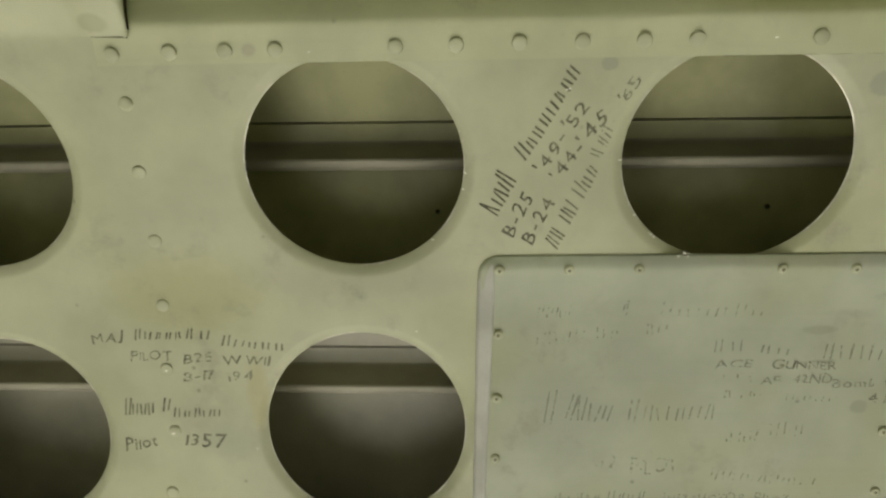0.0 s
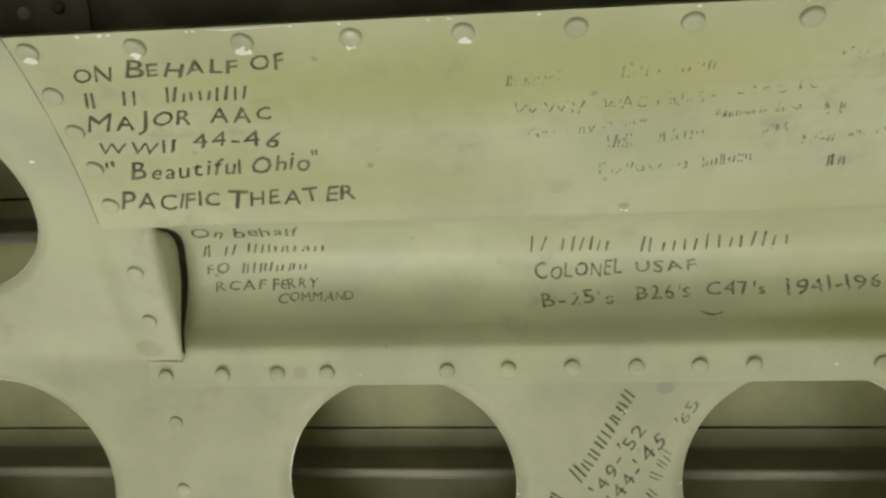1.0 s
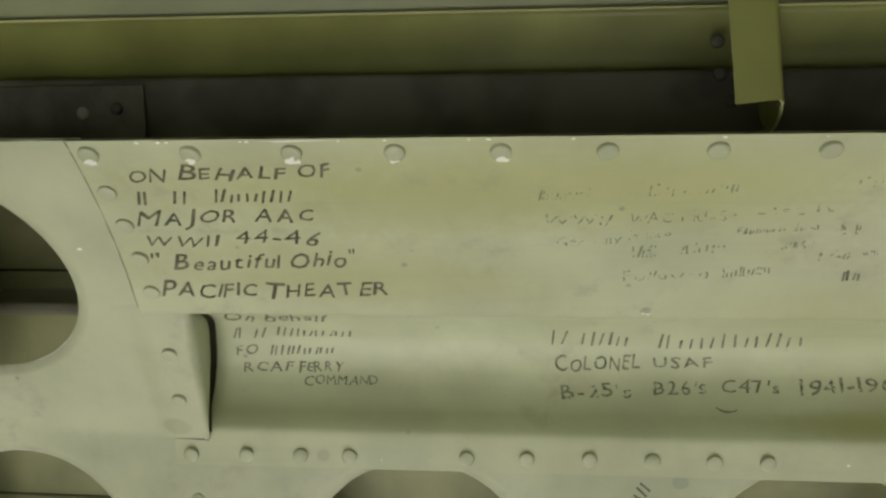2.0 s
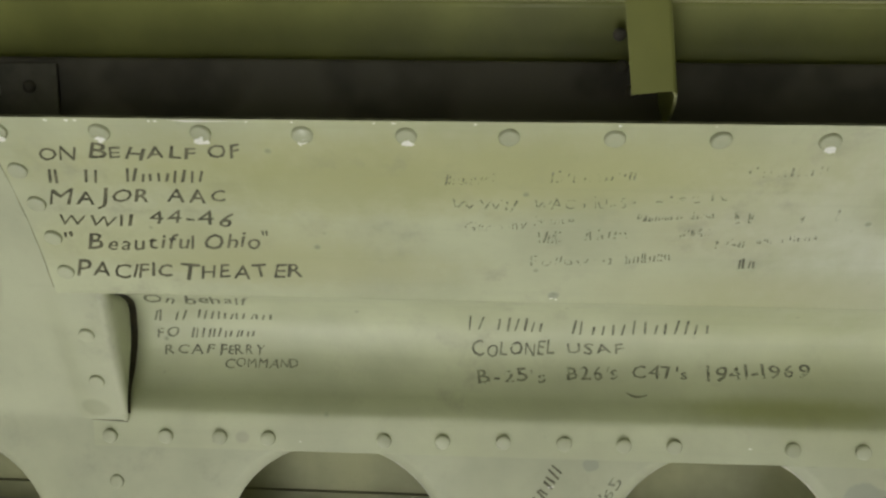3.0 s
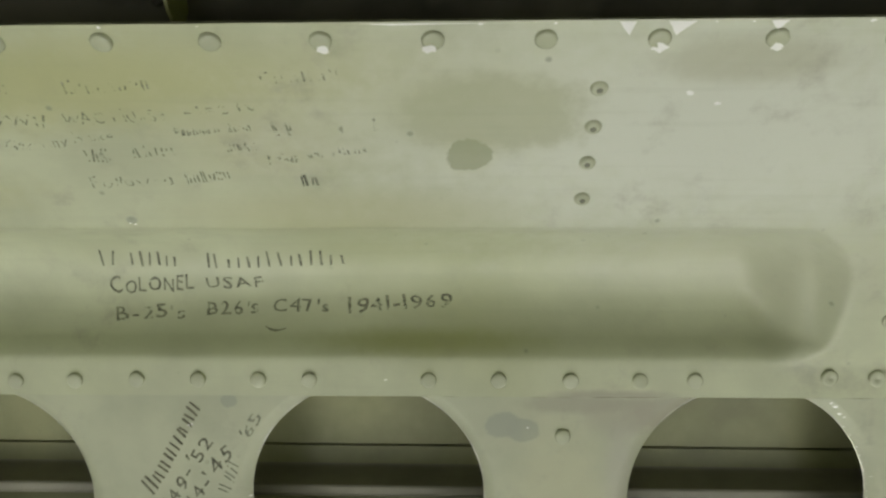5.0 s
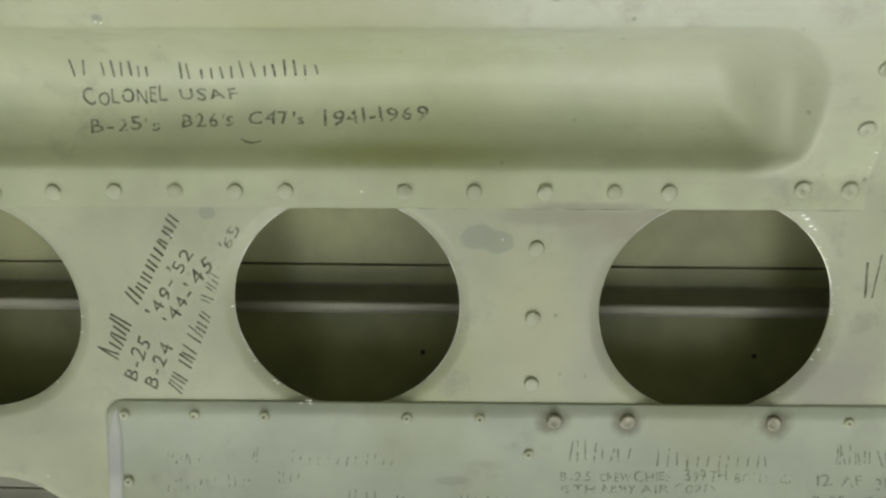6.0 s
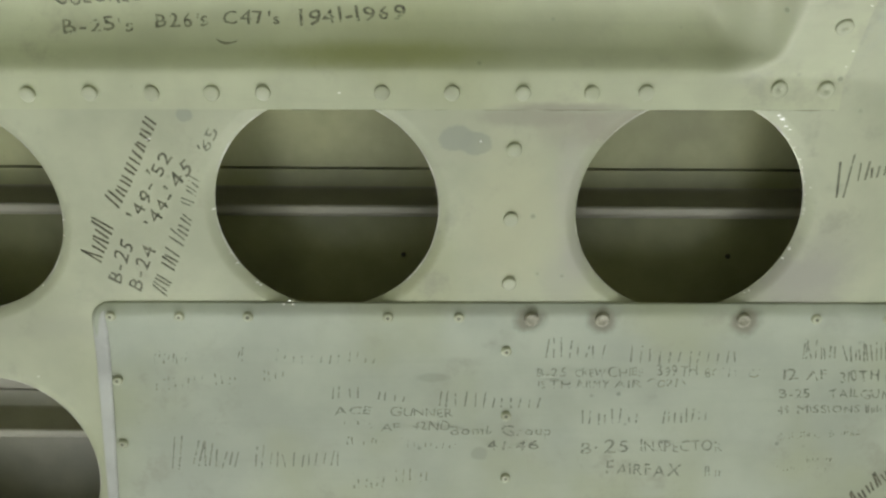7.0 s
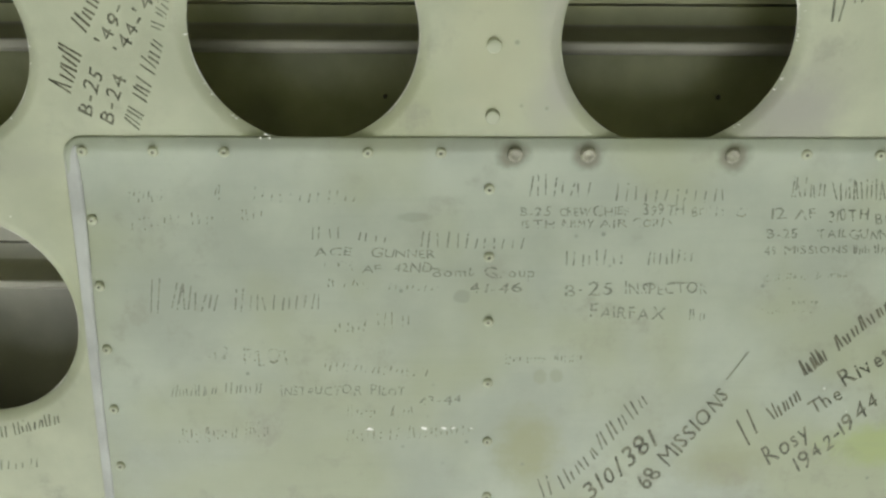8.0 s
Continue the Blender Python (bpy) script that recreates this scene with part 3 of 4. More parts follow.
# worn end plate and bolts on the spar cap
plate = new("spar_end_plate", box_mesh("spar_end_plate", (-0.43, -0.0562, 1.6110), (-0.1014, -0.0552, 1.6448), M_PLATE, 0.0003))
tagged(plate, "dusty grey-brown end plate on the spar cap", "plate", kind="structure")


def build_bracket():
    """A bent strip: a front face and a side flange that runs back to the sheet."""
    x0, x1, y, zb, zt = 0.0823, 0.0960, -0.0780, 1.6360, 1.78
    cols = [(x0, y + 0.0006, 0.0), (x0 + 0.004, y, 0.0004), (x1 - 0.002, y - 0.0002, 0.0012)]
    cols += [(x1 - 0.002 + 0.002 * math.sin(radians(a)), y - 0.0002 + 0.002 * (1 - math.cos(radians(a))), 0.0012 - 0.0012 * a / 90) for a in (30, 60, 90)]
    cols += [(x1, y + 0.004, -0.0035), (x1, y + 0.008, -0.0064), (x1 - 0.0001, y + 0.012, -0.0078), (x1 - 0.0002, y + 0.016, -0.0074), (x1 - 0.0003, y + 0.020, -0.0050), (x1 - 0.0004, y + 0.026, 0.0010)]

    def strip(rows):
        verts = [(x - 0.11 * up, yy, zb + dz if low else zt) for x, yy, dz in rows for low, up in ((True, 0.0), (False, zt - zb))]
        return mesh_from("bracket", verts, [(2 * i, 2 * i + 2, 2 * i + 3, 2 * i + 1) for i in range(len(rows) - 1)], M_BRACKET, True)

    ob = new("bracket", strip(cols[:6]))
    flange = part("side_flange", strip(cols[5:]), ob, "side flange with a rounded foot")
    for piece in (ob, flange):
        t = piece.modifiers.new("thickness", "SOLIDIFY")
        t.thickness, t.offset = 0.0009, -1.0
        piece.data.materials.append(M_LIP)
        t.material_offset_rim = 1
        crisp(piece)
    return tagged(ob, "bent olive green metal strip hanging before the spar cap", "bracket")


build_bracket()

# ---- the rest of the compartment ----
def wall_box(name, lo, hi, mat, label):
    tagged(new(name, box_mesh(name, lo, hi, mat)), label, name.split("_")[0], kind="structure")


# unseen walls close the place; the window, doorway and hatch openings are assumed
wall_box("wall_left_low", (-1.25, -2.4, 0), (-1.2, 0.1, 0.58), M_WALL, "dull green painted side wall round an assumed window opening")
wall_box("wall_left_high", (-1.25, -2.4, 1.12), (-1.2, 0.1, 2.0), M_WALL, "dull green painted side wall round an assumed window opening")
wall_box("wall_left_near", (-1.25, -0.62, 0.58), (-1.2, 0.1, 1.12), M_WALL, "dull green painted side wall round an assumed window opening")
wall_box("wall_left_far", (-1.25, -2.4, 0.58), (-1.2, -1.28, 1.12), M_WALL, "dull green painted side wall round an assumed window opening")
wall_box("wall_right_low", (1.2, -2.4, 0), (1.25, 0.1, 0.58), M_WALL, "dull green painted side wall round an assumed window opening")
wall_box("wall_right_high", (1.2, -2.4, 1.12), (1.25, 0.1, 2.0), M_WALL, "dull green painted side wall round an assumed window opening")
wall_box("wall_right_near", (1.2, -0.62, 0.58), (1.25, 0.1, 1.12), M_WALL, "dull green painted side wall round an assumed window opening")
wall_box("wall_right_far", (1.2, -2.4, 0.58), (1.25, -1.28, 1.12), M_WALL, "dull green painted side wall round an assumed window opening")
wall_box("ceiling", (-1.25, -2.45, 2.0), (1.25, 0.15, 2.05), M_WALL, "dull green painted ceiling")
wall_box("wall_front_low", (-1.2, 0.05, 0.0), (1.2, 0.15, 1.02), M_WALL, "dull green painted wall below the web")
wall_box("wall_front_left", (-1.2, 0.05, 1.02), (-0.45, 0.15, 2.0), M_WALL, "dull green painted wall beside the web")
wall_box("wall_front_right", (0.66, 0.05, 1.02), (1.2, 0.15, 2.0), M_WALL, "dull green painted wall beside the web")
wall_box("wall_front_back", (-0.45, 0.14, 1.02), (0.66, 0.15, 2.0), M_WALL, "dull green painted wall behind the web")
wall_box("wall_rear_left", (-1.2, -2.45, 0.0), (-0.85, -2.4, 2.0), M_WALL, "dull green painted rear wall beside an assumed doorway")
wall_box("wall_rear_right", (1.15, -2.45, 0.0), (1.2, -2.4, 2.0), M_WALL, "dull green painted rear wall beside an assumed doorway")
wall_box("wall_rear_top", (-0.85, -2.45, 1.38), (1.15, -2.4, 2.0), M_WALL, "dull green painted rear wall over an assumed doorway")
# unseen pier, added only to block the middle of the light from behind
wall_box("wall_rear_pier", (-0.02, -0.88, 0.0), (0.34, -0.80, 2.0), M_WALL, "added unseen dull green pier that blocks the middle of the light")
wall_box("floor_front", (-1.25, -0.88, -0.04), (1.25, 0.1, 0.0), M_FLOOR, "worn wooden floor boards beside the assumed hatch")
wall_box("floor_rear", (-1.25, -2.45, -0.04), (1.25, -1.95, 0.0), M_FLOOR, "worn wooden floor boards beside the assumed hatch")
wall_box("floor_left", (-1.25, -1.95, -0.04), (-0.65, -0.88, 0.0), M_FLOOR, "worn wooden floor boards beside the assumed hatch")
wall_box("floor_right", (0.95, -1.95, -0.04), (1.25, -0.88, 0.0), M_FLOOR, "worn wooden floor boards beside the assumed hatch")


# ---- rivets and screws ----
def lathe(name, prof, mat, n=14):
    """A turned piece about its own z axis; prof: radius and height, in millimetres."""
    verts, faces = [], []
    for r, h in prof:
        for i in range(n):
            a = 2 * math.pi * i / n
            verts.append((0.001 * r * math.cos(a), 0.001 * r * math.sin(a), 0.001 * h))
    for k in range(len(prof) - 1):
        for i in range(n):
            j = (i + 1) % n
            faces.append((k * n + i, k * n + j, k * n + n + j, k * n + n + i))
    faces.append(tuple((len(prof) - 1) * n + i for i in range(n)))
    return mesh_from(name, verts, faces, mat, True)


RIVET = lathe("rivet", ((3.1, -0.3), (3.1, 0.85), (2.95, 1.12), (2.5, 1.28), (0.4, 1.34)), M_RIVET, 18)
RIVET_LOW = lathe("rivet_low", ((3.1, -0.3), (3.0, 0.42), (2.6, 0.62), (1.8, 0.74), (0.4, 0.78)), M_RIVET, 18)
RIVET_BIG = lathe("rivet_flat", ((3.25, -0.3), (3.25, 0.8), (3.0, 1.15), (2.4, 1.38), (0.4, 1.45)), M_RIVET_SHINY)
RIVET_PIN = lathe("rivet_pin", ((3.3, -0.3), (3.3, 0.95), (3.1, 1.2), (2.5, 1.32), (0.55, 1.35), (0.45, 1.1), (0.15, 1.05)), M_RIVET)
RIVET_EYE = lathe("rivet_eye", ((2.7, -0.1), (2.65, 0.45), (2.35, 0.95), (1.75, 1.30), (1.0, 1.38), (0.75, 1.15), (0.1, 1.1)), M_RIVET)
RIVET_HOLLOW = lathe("rivet_hollow", ((2.4, -0.1), (2.35, 0.35), (2.05, 0.75), (1.45, 1.02), (0.75, 1.10), (0.55, 0.85), (0.1, 0.8)), M_RIVET)
# darker centre faces paint the shade inside the rivet hollows
for me, edge in ((RIVET_EYE, 0.00105), (RIVET_HOLLOW, 0.0008)):
    me.materials.append(M_HOLE)
    for f in me.polygons:
        f.material_index = int(max(math.hypot(*me.vertices[i].co.xy) for i in f.vertices) < edge)
SCREW = lathe("screw", ((3.5, -0.1), (3.4, 0.7), (2.9, 1.15), (2.1, 1.2), (1.8, 0.95), (0.2, 0.9)), M_SCREW, 12)
BOLT = lathe("bolt", ((2.2, -0.2), (2.1, 0.25), (1.6, 0.4), (0.3, 0.42)), M_DUST)
TAIL = lathe("rivet_tail", ((1.2, -0.3), (1.1, 0.5), (0.7, 0.8), (0.2, 0.85)), M_DARK)
BOLT_DARK = lathe("bolt_dark", ((2.2, -0.2), (2.0, 0.7), (1.2, 1.0), (0.3, 1.0)), M_DARK)


def surface(kind, x, z):
    y = {"web": lambda: sheet_y(z) + rim_depth(x, z), "cover": lambda: cover_y(z), "panel": lambda: panel_y(x, z)}[kind]()
    return Vector((x, y, z))


def normal(kind, x, z):
    e = 0.0012
    n = (surface(kind, x + e, z) - surface(kind, x - e, z)).cross(surface(kind, x, z + e) - surface(kind, x, z - e))
    return n.normalized() if n.y < 0 else -n.normalized()


SHEETS = {"web": web, "cover": cover, "panel": panel}
RNG = random.Random(5)


def fix(name, me, kind, x, z, lift=0.0):
    n = normal(kind, x, z)
    q = n.to_track_quat("Z", "Y").to_matrix().to_4x4() @ pose(0, 0, 0, RNG.uniform(-4, 4), RNG.uniform(-4, 4), RNG.uniform(0, 360))
    part(name, me, SHEETS[kind], m=Matrix.Translation(surface(kind, x, z) + n * lift) @ q)


for x, z in ((-0.1151, 1.4950), (-0.0914, 1.4955), (-0.0685, 1.4957), (-0.0482, 1.4959), (0.0003, 1.4962), (0.0245, 1.4966), (0.0495, 1.4971), (0.0743, 1.4971), (0.0985, 1.4972),
             (0.1189, 1.4973), (0.1664, 1.4973), (0.1943, 1.4973), (0.2226, 1.4973), (0.2498, 1.4973), (0.2713, 1.4975)):
    fix("rivet", RIVET, "panel", x, z)
for x, z in ((0.3234, 1.4990), (0.3418, 1.4987), (0.3402, 1.5248), (0.3385, 1.5484), (0.3382, 1.5716), (0.3380, 1.5950)):
    fix("rivet", RIVET_PIN, "panel", x, z)
for x in (-0.1098, -0.0778, -0.0465, -0.0155, 0.0158, 0.0466, 0.0778, 0.1088, 0.1403, 0.1720, 0.2038, 0.2354, 0.2680, 0.3010, 0.3340):
    fix("rivet", RIVET_BIG, "panel", x, 1.6234)
for x, z in ((-0.1104, 1.6106), (-0.1101, 1.5988), (-0.1101, 1.5860), (-0.1112, 1.5720)):
    fix("rivet", RIVET, "panel", x, z)
for x, z in ((-0.1138, 1.4742), (-0.1138, 1.4438), (-0.1128, 1.4109), (-0.1144, 1.3782), (-0.1165, 1.3462), (-0.1161, 1.3135), (-0.1212, 1.2798), (-0.1212, 1.2470)):
    fix("rivet", RIVET_LOW, "web", x, z)
for x, z in ((-0.1138, 1.5447), (-0.1153, 1.5225)):
    fix("rivet", RIVET, "web", x, z, 0.0026)
for x, z in ((0.2200, 1.4735), (0.2193, 1.4427), (0.2196, 1.4123)):
    fix("rivet", RIVET, "web", x, z)
for x, z in ((0.2208, 1.6099), (0.2207, 1.5983), (0.2204, 1.5866), (0.2202, 1.5739)):
    fix("rivet", RIVET_EYE, "panel", x, z)
for k in (0, 1, 2, 4, 5, 10, 11, 12, 13, 14, 15, 16, 17):
    fix("rivet", RIVET_HOLLOW, "cover", 0.0420 + 0.0308 * min(k, 3) + 0.0316 * max(0, k - 3), 1.3966)
for x in (0.2299, 0.2613, 0.3237):
    fix("screw", SCREW, "cover", x, 1.3960)
for k in range(1, 10):
    fix("rivet", RIVET_HOLLOW, "cover", 0.0420 - 0.0007 * k, 1.3966 - 0.0317 * k)
for k in range(9):
    fix("rivet", RIVET_HOLLOW, "cover", 0.2191 + 0.0004 * k, 1.3800 - 0.0316 * k)

# dark rivet tails on the skin behind the holes
for x, y, z in ((0.0122, 0.0470, 1.4037), (0.1708, 0.0409, 1.4074), (0.3258, 0.0347, 1.4098)):
    part("rivet", TAIL, back_skin, m=pose(x, y, z, 90, 0, 0))

# ---- handwriting ----
GLYPHS = {}


def glyph(ch, bold):
    """The outline mesh of one character: points, faces, width; capitals are one unit high."""
    if (ch, bold) not in GLYPHS:
        data = bpy.data.curves.new("glyph", "FONT")
        data.body, data.resolution_u, data.offset = ch, 2, bold
        ob = bpy.data.objects.new("glyph", data)
        me = bpy.data.meshes.new_from_object(ob)
        pts = [(v.co.x / 0.69, v.co.y / 0.69) for v in me.vertices]
        lo = min(p[0] for p in pts)
        GLYPHS[ch, bold] = ([(px - lo, py) for px, py in pts], [tuple(f.vertices) for f in me.polygons], max(p[0] for p in pts) - lo)
        bpy.data.objects.remove(ob)
        bpy.data.meshes.remove(me)
        bpy.data.curves.remove(data)
    return GLYPHS[ch, bold]


# ink: material and width of a stroke in metres
INKS = {"ink": (M_INK, 0.00105), "soft": (M_PENCIL, 0.00090), "dull": (M_DULL, 0.00095), "thin": (M_THIN, 0.00075), "faded": (M_FADED, 0.00075), "wisp": (M_WISP, 0.00070), "ghost": (M_GHOST, 0.00070)}
BOLD = {"ink": 0.008, "soft": 0.006, "dull": 0.008, "thin": 0.0, "faded": 0.0, "wisp": 0.0, "ghost": 0.0}


def write(kind, text, ink, left, right, cap):
    """One hand-written line on a sheet. left, right: its ends on the sheet (x, z); cap: the head of its first capital.
    A tuple of word lengths gives plain bars, one for each letter, in place of the words."""
    mat, pen = INKS[ink]
    rng = random.Random(len(str(text)) * 31 + int(left[0] * 1e5))
    shapes, x, end = [], 0.0, 0.0
    length, height = (Vector(right) - Vector(left)).length, (Vector(cap) - Vector(left)).length
    if isinstance(text, str):
        for place, ch in enumerate(text):
            pts, faces, w = glyph(ch, 0.0 if ch in "MWKN4" else BOLD[ink])
            a, sc, dy, slant = rng.gauss(0, 0.07), rng.uniform(0.84, 1.04), rng.gauss(0, 0.045), rng.gauss(0.03, 0.05)
            if place == 0 and len(text) > 4 and text[1].isalpha():
                sc = 1.14
            seed = rng.uniform(0, 99)
            pts = [(px + slant * py + 0.10 * noise.noise((px * 1.5 + seed, py * 1.5, 0.3)), py + 0.10 * noise.noise((px * 1.5, py * 1.5 + seed, 7.7))) for px, py in pts]
            shapes.append(([(x + sc * (px * math.cos(a) - py * math.sin(a)), dy + sc * (px * math.sin(a) + py * math.cos(a))) for px, py in pts], faces))
            x += w * sc + 0.20
            end = x - 0.20
    else:
        end = length / height
        pitch = end / (sum(text) + 0.7 * (len(text) - 1))
        for n in text:
            for i in range(n):
                tall = 1.0 if i == 0 else rng.choice((0.6, 0.65, 0.7, 0.95))
                for k in (0.12, 0.58):
                    lean, w, at = rng.gauss(0.08, 0.10), pen / height * rng.uniform(0.75, 1.1), x + pitch * (k + rng.uniform(-0.08, 0.08))
                    h, low = tall * rng.uniform(0.85, 1.0), rng.uniform(-0.06, 0.06)
                    shapes.append(([(at, low), (at + w, low), (at + w + lean * h, h), (at + lean * h, h)], [(0, 1, 2, 3)]))
                x += pitch
            x += 0.7 * pitch
    across = (Vector(right) - Vector(left)) / max(end, 0.1)
    up = Vector(cap) - Vector(left)
    verts, faces = [], []
    for pts, fs in shapes:
        base = len(verts)
        for px, py in pts:
            u = Vector(left) + across * px + up * py
            p = surface(kind, u.x, u.y)
            verts.append(p + normal(kind, u.x, u.y) * 0.00022)
        faces += [tuple(base + i for i in f) for f in fs]
    named = isinstance(text, str)
    made = part("handwriting" if named else "inscription", mesh_from("handwriting", verts, faces, mat), SHEETS[kind],
         "line of hand-written marker letters" if named else "row of plain ink bars")
    if not named:
        tagged(made, kind="stuff")


write('panel', 'ON', 'ink', (-0.1017, 1.6142), (-0.0898, 1.6141), (-0.0992, 1.6190))
write('panel', 'BEHALF', 'ink', (-0.0851, 1.6151), (-0.0510, 1.6150), (-0.0832, 1.6193))
write('panel', 'OF', 'ink', (-0.0468, 1.6154), (-0.0369, 1.6161), (-0.0460, 1.6196))
write('panel', (1,), 'ink', (-0.1026, 1.6064), (-0.0976, 1.6065), (-0.1003, 1.6115))
write('panel', (1,), 'ink', (-0.0907, 1.6067), (-0.0849, 1.6068), (-0.0887, 1.6116))
write('panel', (5,), 'ink', (-0.0772, 1.6072), (-0.0504, 1.6072), (-0.0754, 1.6120))
write('panel', 'MAJOR', 'ink', (-0.1059, 1.5984), (-0.0713, 1.6000), (-0.1037, 1.6036))
write('panel', 'AAC', 'ink', (-0.0653, 1.6003), (-0.0457, 1.6009), (-0.0639, 1.6051))
write('panel', 'WWII', 'ink', (-0.1066, 1.5911), (-0.0810, 1.5910), (-0.1046, 1.5958))
write('panel', '44-46', 'ink', (-0.0743, 1.5918), (-0.0459, 1.5919), (-0.0724, 1.5975))
write('panel', '"', 'ink', (-0.1066, 1.5820), (-0.1036, 1.5822), (-0.1045, 1.5881))
write('panel', 'Beautiful', 'ink', (-0.0992, 1.5814), (-0.0613, 1.5825), (-0.0972, 1.5871))
write('panel', 'Ohio', 'ink', (-0.0580, 1.5824), (-0.0375, 1.5834), (-0.0567, 1.5882))
write('panel', '"', 'ink', (-0.0367, 1.5843), (-0.0344, 1.5845), (-0.0359, 1.5904))
write('panel', 'PACIFIC', 'ink', (-0.1078, 1.5702), (-0.0725, 1.5705), (-0.1057, 1.5761))
write('panel', 'THEATER', 'ink', (-0.0700, 1.5700), (-0.0249, 1.5716), (-0.0685, 1.5761))
write('panel', (1,), 'soft', (-0.0990, 1.5426), (-0.0938, 1.5429), (-0.0973, 1.5481))
write('panel', 'On', 'soft', (-0.0993, 1.5520), (-0.0870, 1.5520), (-0.0960, 1.5576))
write('panel', 'behalf', 'soft', (-0.0822, 1.5520), (-0.0566, 1.5518), (-0.0800, 1.5572))
write('panel', (1,), 'soft', (-0.0900, 1.5429), (-0.0846, 1.5432), (-0.0883, 1.5483))
write('panel', (6,), 'soft', (-0.0800, 1.5440), (-0.0473, 1.5441), (-0.0785, 1.5489))
write('panel', 'FO', 'soft', (-0.0983, 1.5345), (-0.0889, 1.5347), (-0.0973, 1.5392))
write('panel', (6,), 'soft', (-0.0843, 1.5347), (-0.0557, 1.5359), (-0.0834, 1.5395))
write('panel', 'RCAF', 'soft', (-0.0952, 1.5273), (-0.0744, 1.5278), (-0.0948, 1.5316))
write('panel', 'FERRY', 'soft', (-0.0714, 1.5278), (-0.0527, 1.5280), (-0.0711, 1.5321))
write('panel', 'COMMAND', 'soft', (-0.0694, 1.5222), (-0.0375, 1.5227), (-0.0692, 1.5258))
write('panel', (1,), 'soft', (0.0331, 1.5413), (0.0418, 1.5418), (0.0334, 1.5487))
write('panel', (3,), 'soft', (0.0458, 1.5416), (0.0663, 1.5415), (0.0462, 1.5485))
write('panel', (7,), 'soft', (0.0760, 1.5402), (0.1347, 1.5421), (0.0756, 1.5477))
write('panel', 'COLONEL', 'soft', (0.0358, 1.5296), (0.0701, 1.5316), (0.0357, 1.5357))
write('panel', 'USAF', 'soft', (0.0759, 1.5313), (0.0989, 1.5320), (0.0756, 1.5363))
write('panel', "B-25's", 'dull', (0.0389, 1.5185), (0.0667, 1.5200), (0.0385, 1.5237))
write('panel', "B26's", 'dull', (0.0757, 1.5206), (0.0969, 1.5216), (0.0753, 1.5260))
write('panel', "C47's", 'soft', (0.1027, 1.5219), (0.1255, 1.5218), (0.1026, 1.5274))
write('panel', '1941-1969', 'dull', (0.1340, 1.5213), (0.1754, 1.5243), (0.1333, 1.5275))
write('panel', ')', 'soft', (0.1022, 1.5168), (0.1019, 1.5150), (0.1094, 1.5162))
write('panel', (6,), 'ghost', (0.0266, 1.6076), (0.0425, 1.6084), (0.0270, 1.6114))
write('panel', (8,), 'ghost', (0.0596, 1.6089), (0.0873, 1.6105), (0.0594, 1.6130))
write('panel', (6,), 'ghost', (0.1202, 1.6118), (0.1455, 1.6128), (0.1193, 1.6152))
write('panel', 'WWII', 'wisp', (0.0280, 1.5988), (0.0490, 1.5991), (0.0284, 1.6028))
write('panel', 'WAC', 'wisp', (0.0553, 1.5997), (0.0688, 1.5998), (0.0554, 1.6036))
write('panel', 'NURSE', 'ghost', (0.0718, 1.6002), (0.0880, 1.6012), (0.0715, 1.6038))
write('panel', '-', 'ghost', (0.0946, 1.6020), (0.0968, 1.6020), (0.0942, 1.6055))
write('panel', '1st', 'ghost', (0.0992, 1.6019), (0.1079, 1.6035), (0.0983, 1.6054))
write('panel', 'Lt', 'wisp', (0.1116, 1.6034), (0.1164, 1.6039), (0.1107, 1.6069))
write('panel', 'Germany,', 'ghost', (0.0329, 1.5911), (0.0552, 1.5929), (0.0330, 1.5946))
write('panel', 'France,', 'ghost', (0.0562, 1.5939), (0.0703, 1.5951), (0.0560, 1.5970))
write('panel', (8, 4), 'ghost', (0.0893, 1.5957), (0.1141, 1.5976), (0.0889, 1.5986))
write('panel', (1,), 'wisp', (0.1211, 1.5957), (0.1230, 1.5957), (0.1202, 1.6002))
write('panel', (1,), 'wisp', (0.1254, 1.5958), (0.1265, 1.5958), (0.1244, 1.6003))
write('panel', (1,), 'ghost', (0.1415, 1.5966), (0.1430, 1.5966), (0.1403, 1.6010))
write('panel', (1,), 'ghost', (0.1525, 1.5976), (0.1536, 1.5977), (0.1512, 1.6017))
write('panel', (3,), 'wisp', (0.0582, 1.5872), (0.0663, 1.5878), (0.0580, 1.5919))
write('panel', (4,), 'wisp', (0.0732, 1.5886), (0.0882, 1.5898), (0.0729, 1.5929))
write('panel', (5,), 'ghost', (0.1035, 1.5904), (0.1145, 1.5913), (0.1028, 1.5942))
write('panel', (6,), 'ghost', (0.1171, 1.5862), (0.1276, 1.5871), (0.1162, 1.5900))
write('panel', (4, 4), 'ghost', (0.1301, 1.5882), (0.1499, 1.5904), (0.1294, 1.5908))
write('panel', 'Followed', 'ghost', (0.0560, 1.5781), (0.0836, 1.5794), (0.0560, 1.5819))
write('panel', (6,), 'wisp', (0.0881, 1.5795), (0.1039, 1.5814), (0.0874, 1.5839))
write('panel', (2,), 'soft', (0.1266, 1.5786), (0.1329, 1.5792), (0.1256, 1.5826))
write('web', 'MAJ', 'soft', (-0.1502, 1.3596), (-0.1356, 1.3610), (-0.1501, 1.3647))
write('web', (6,), 'soft', (-0.1309, 1.3612), (-0.1013, 1.3617), (-0.1305, 1.3669))
write('web', (1,), 'soft', (-0.1000, 1.3612), (-0.0924, 1.3612), (-0.0996, 1.3660))
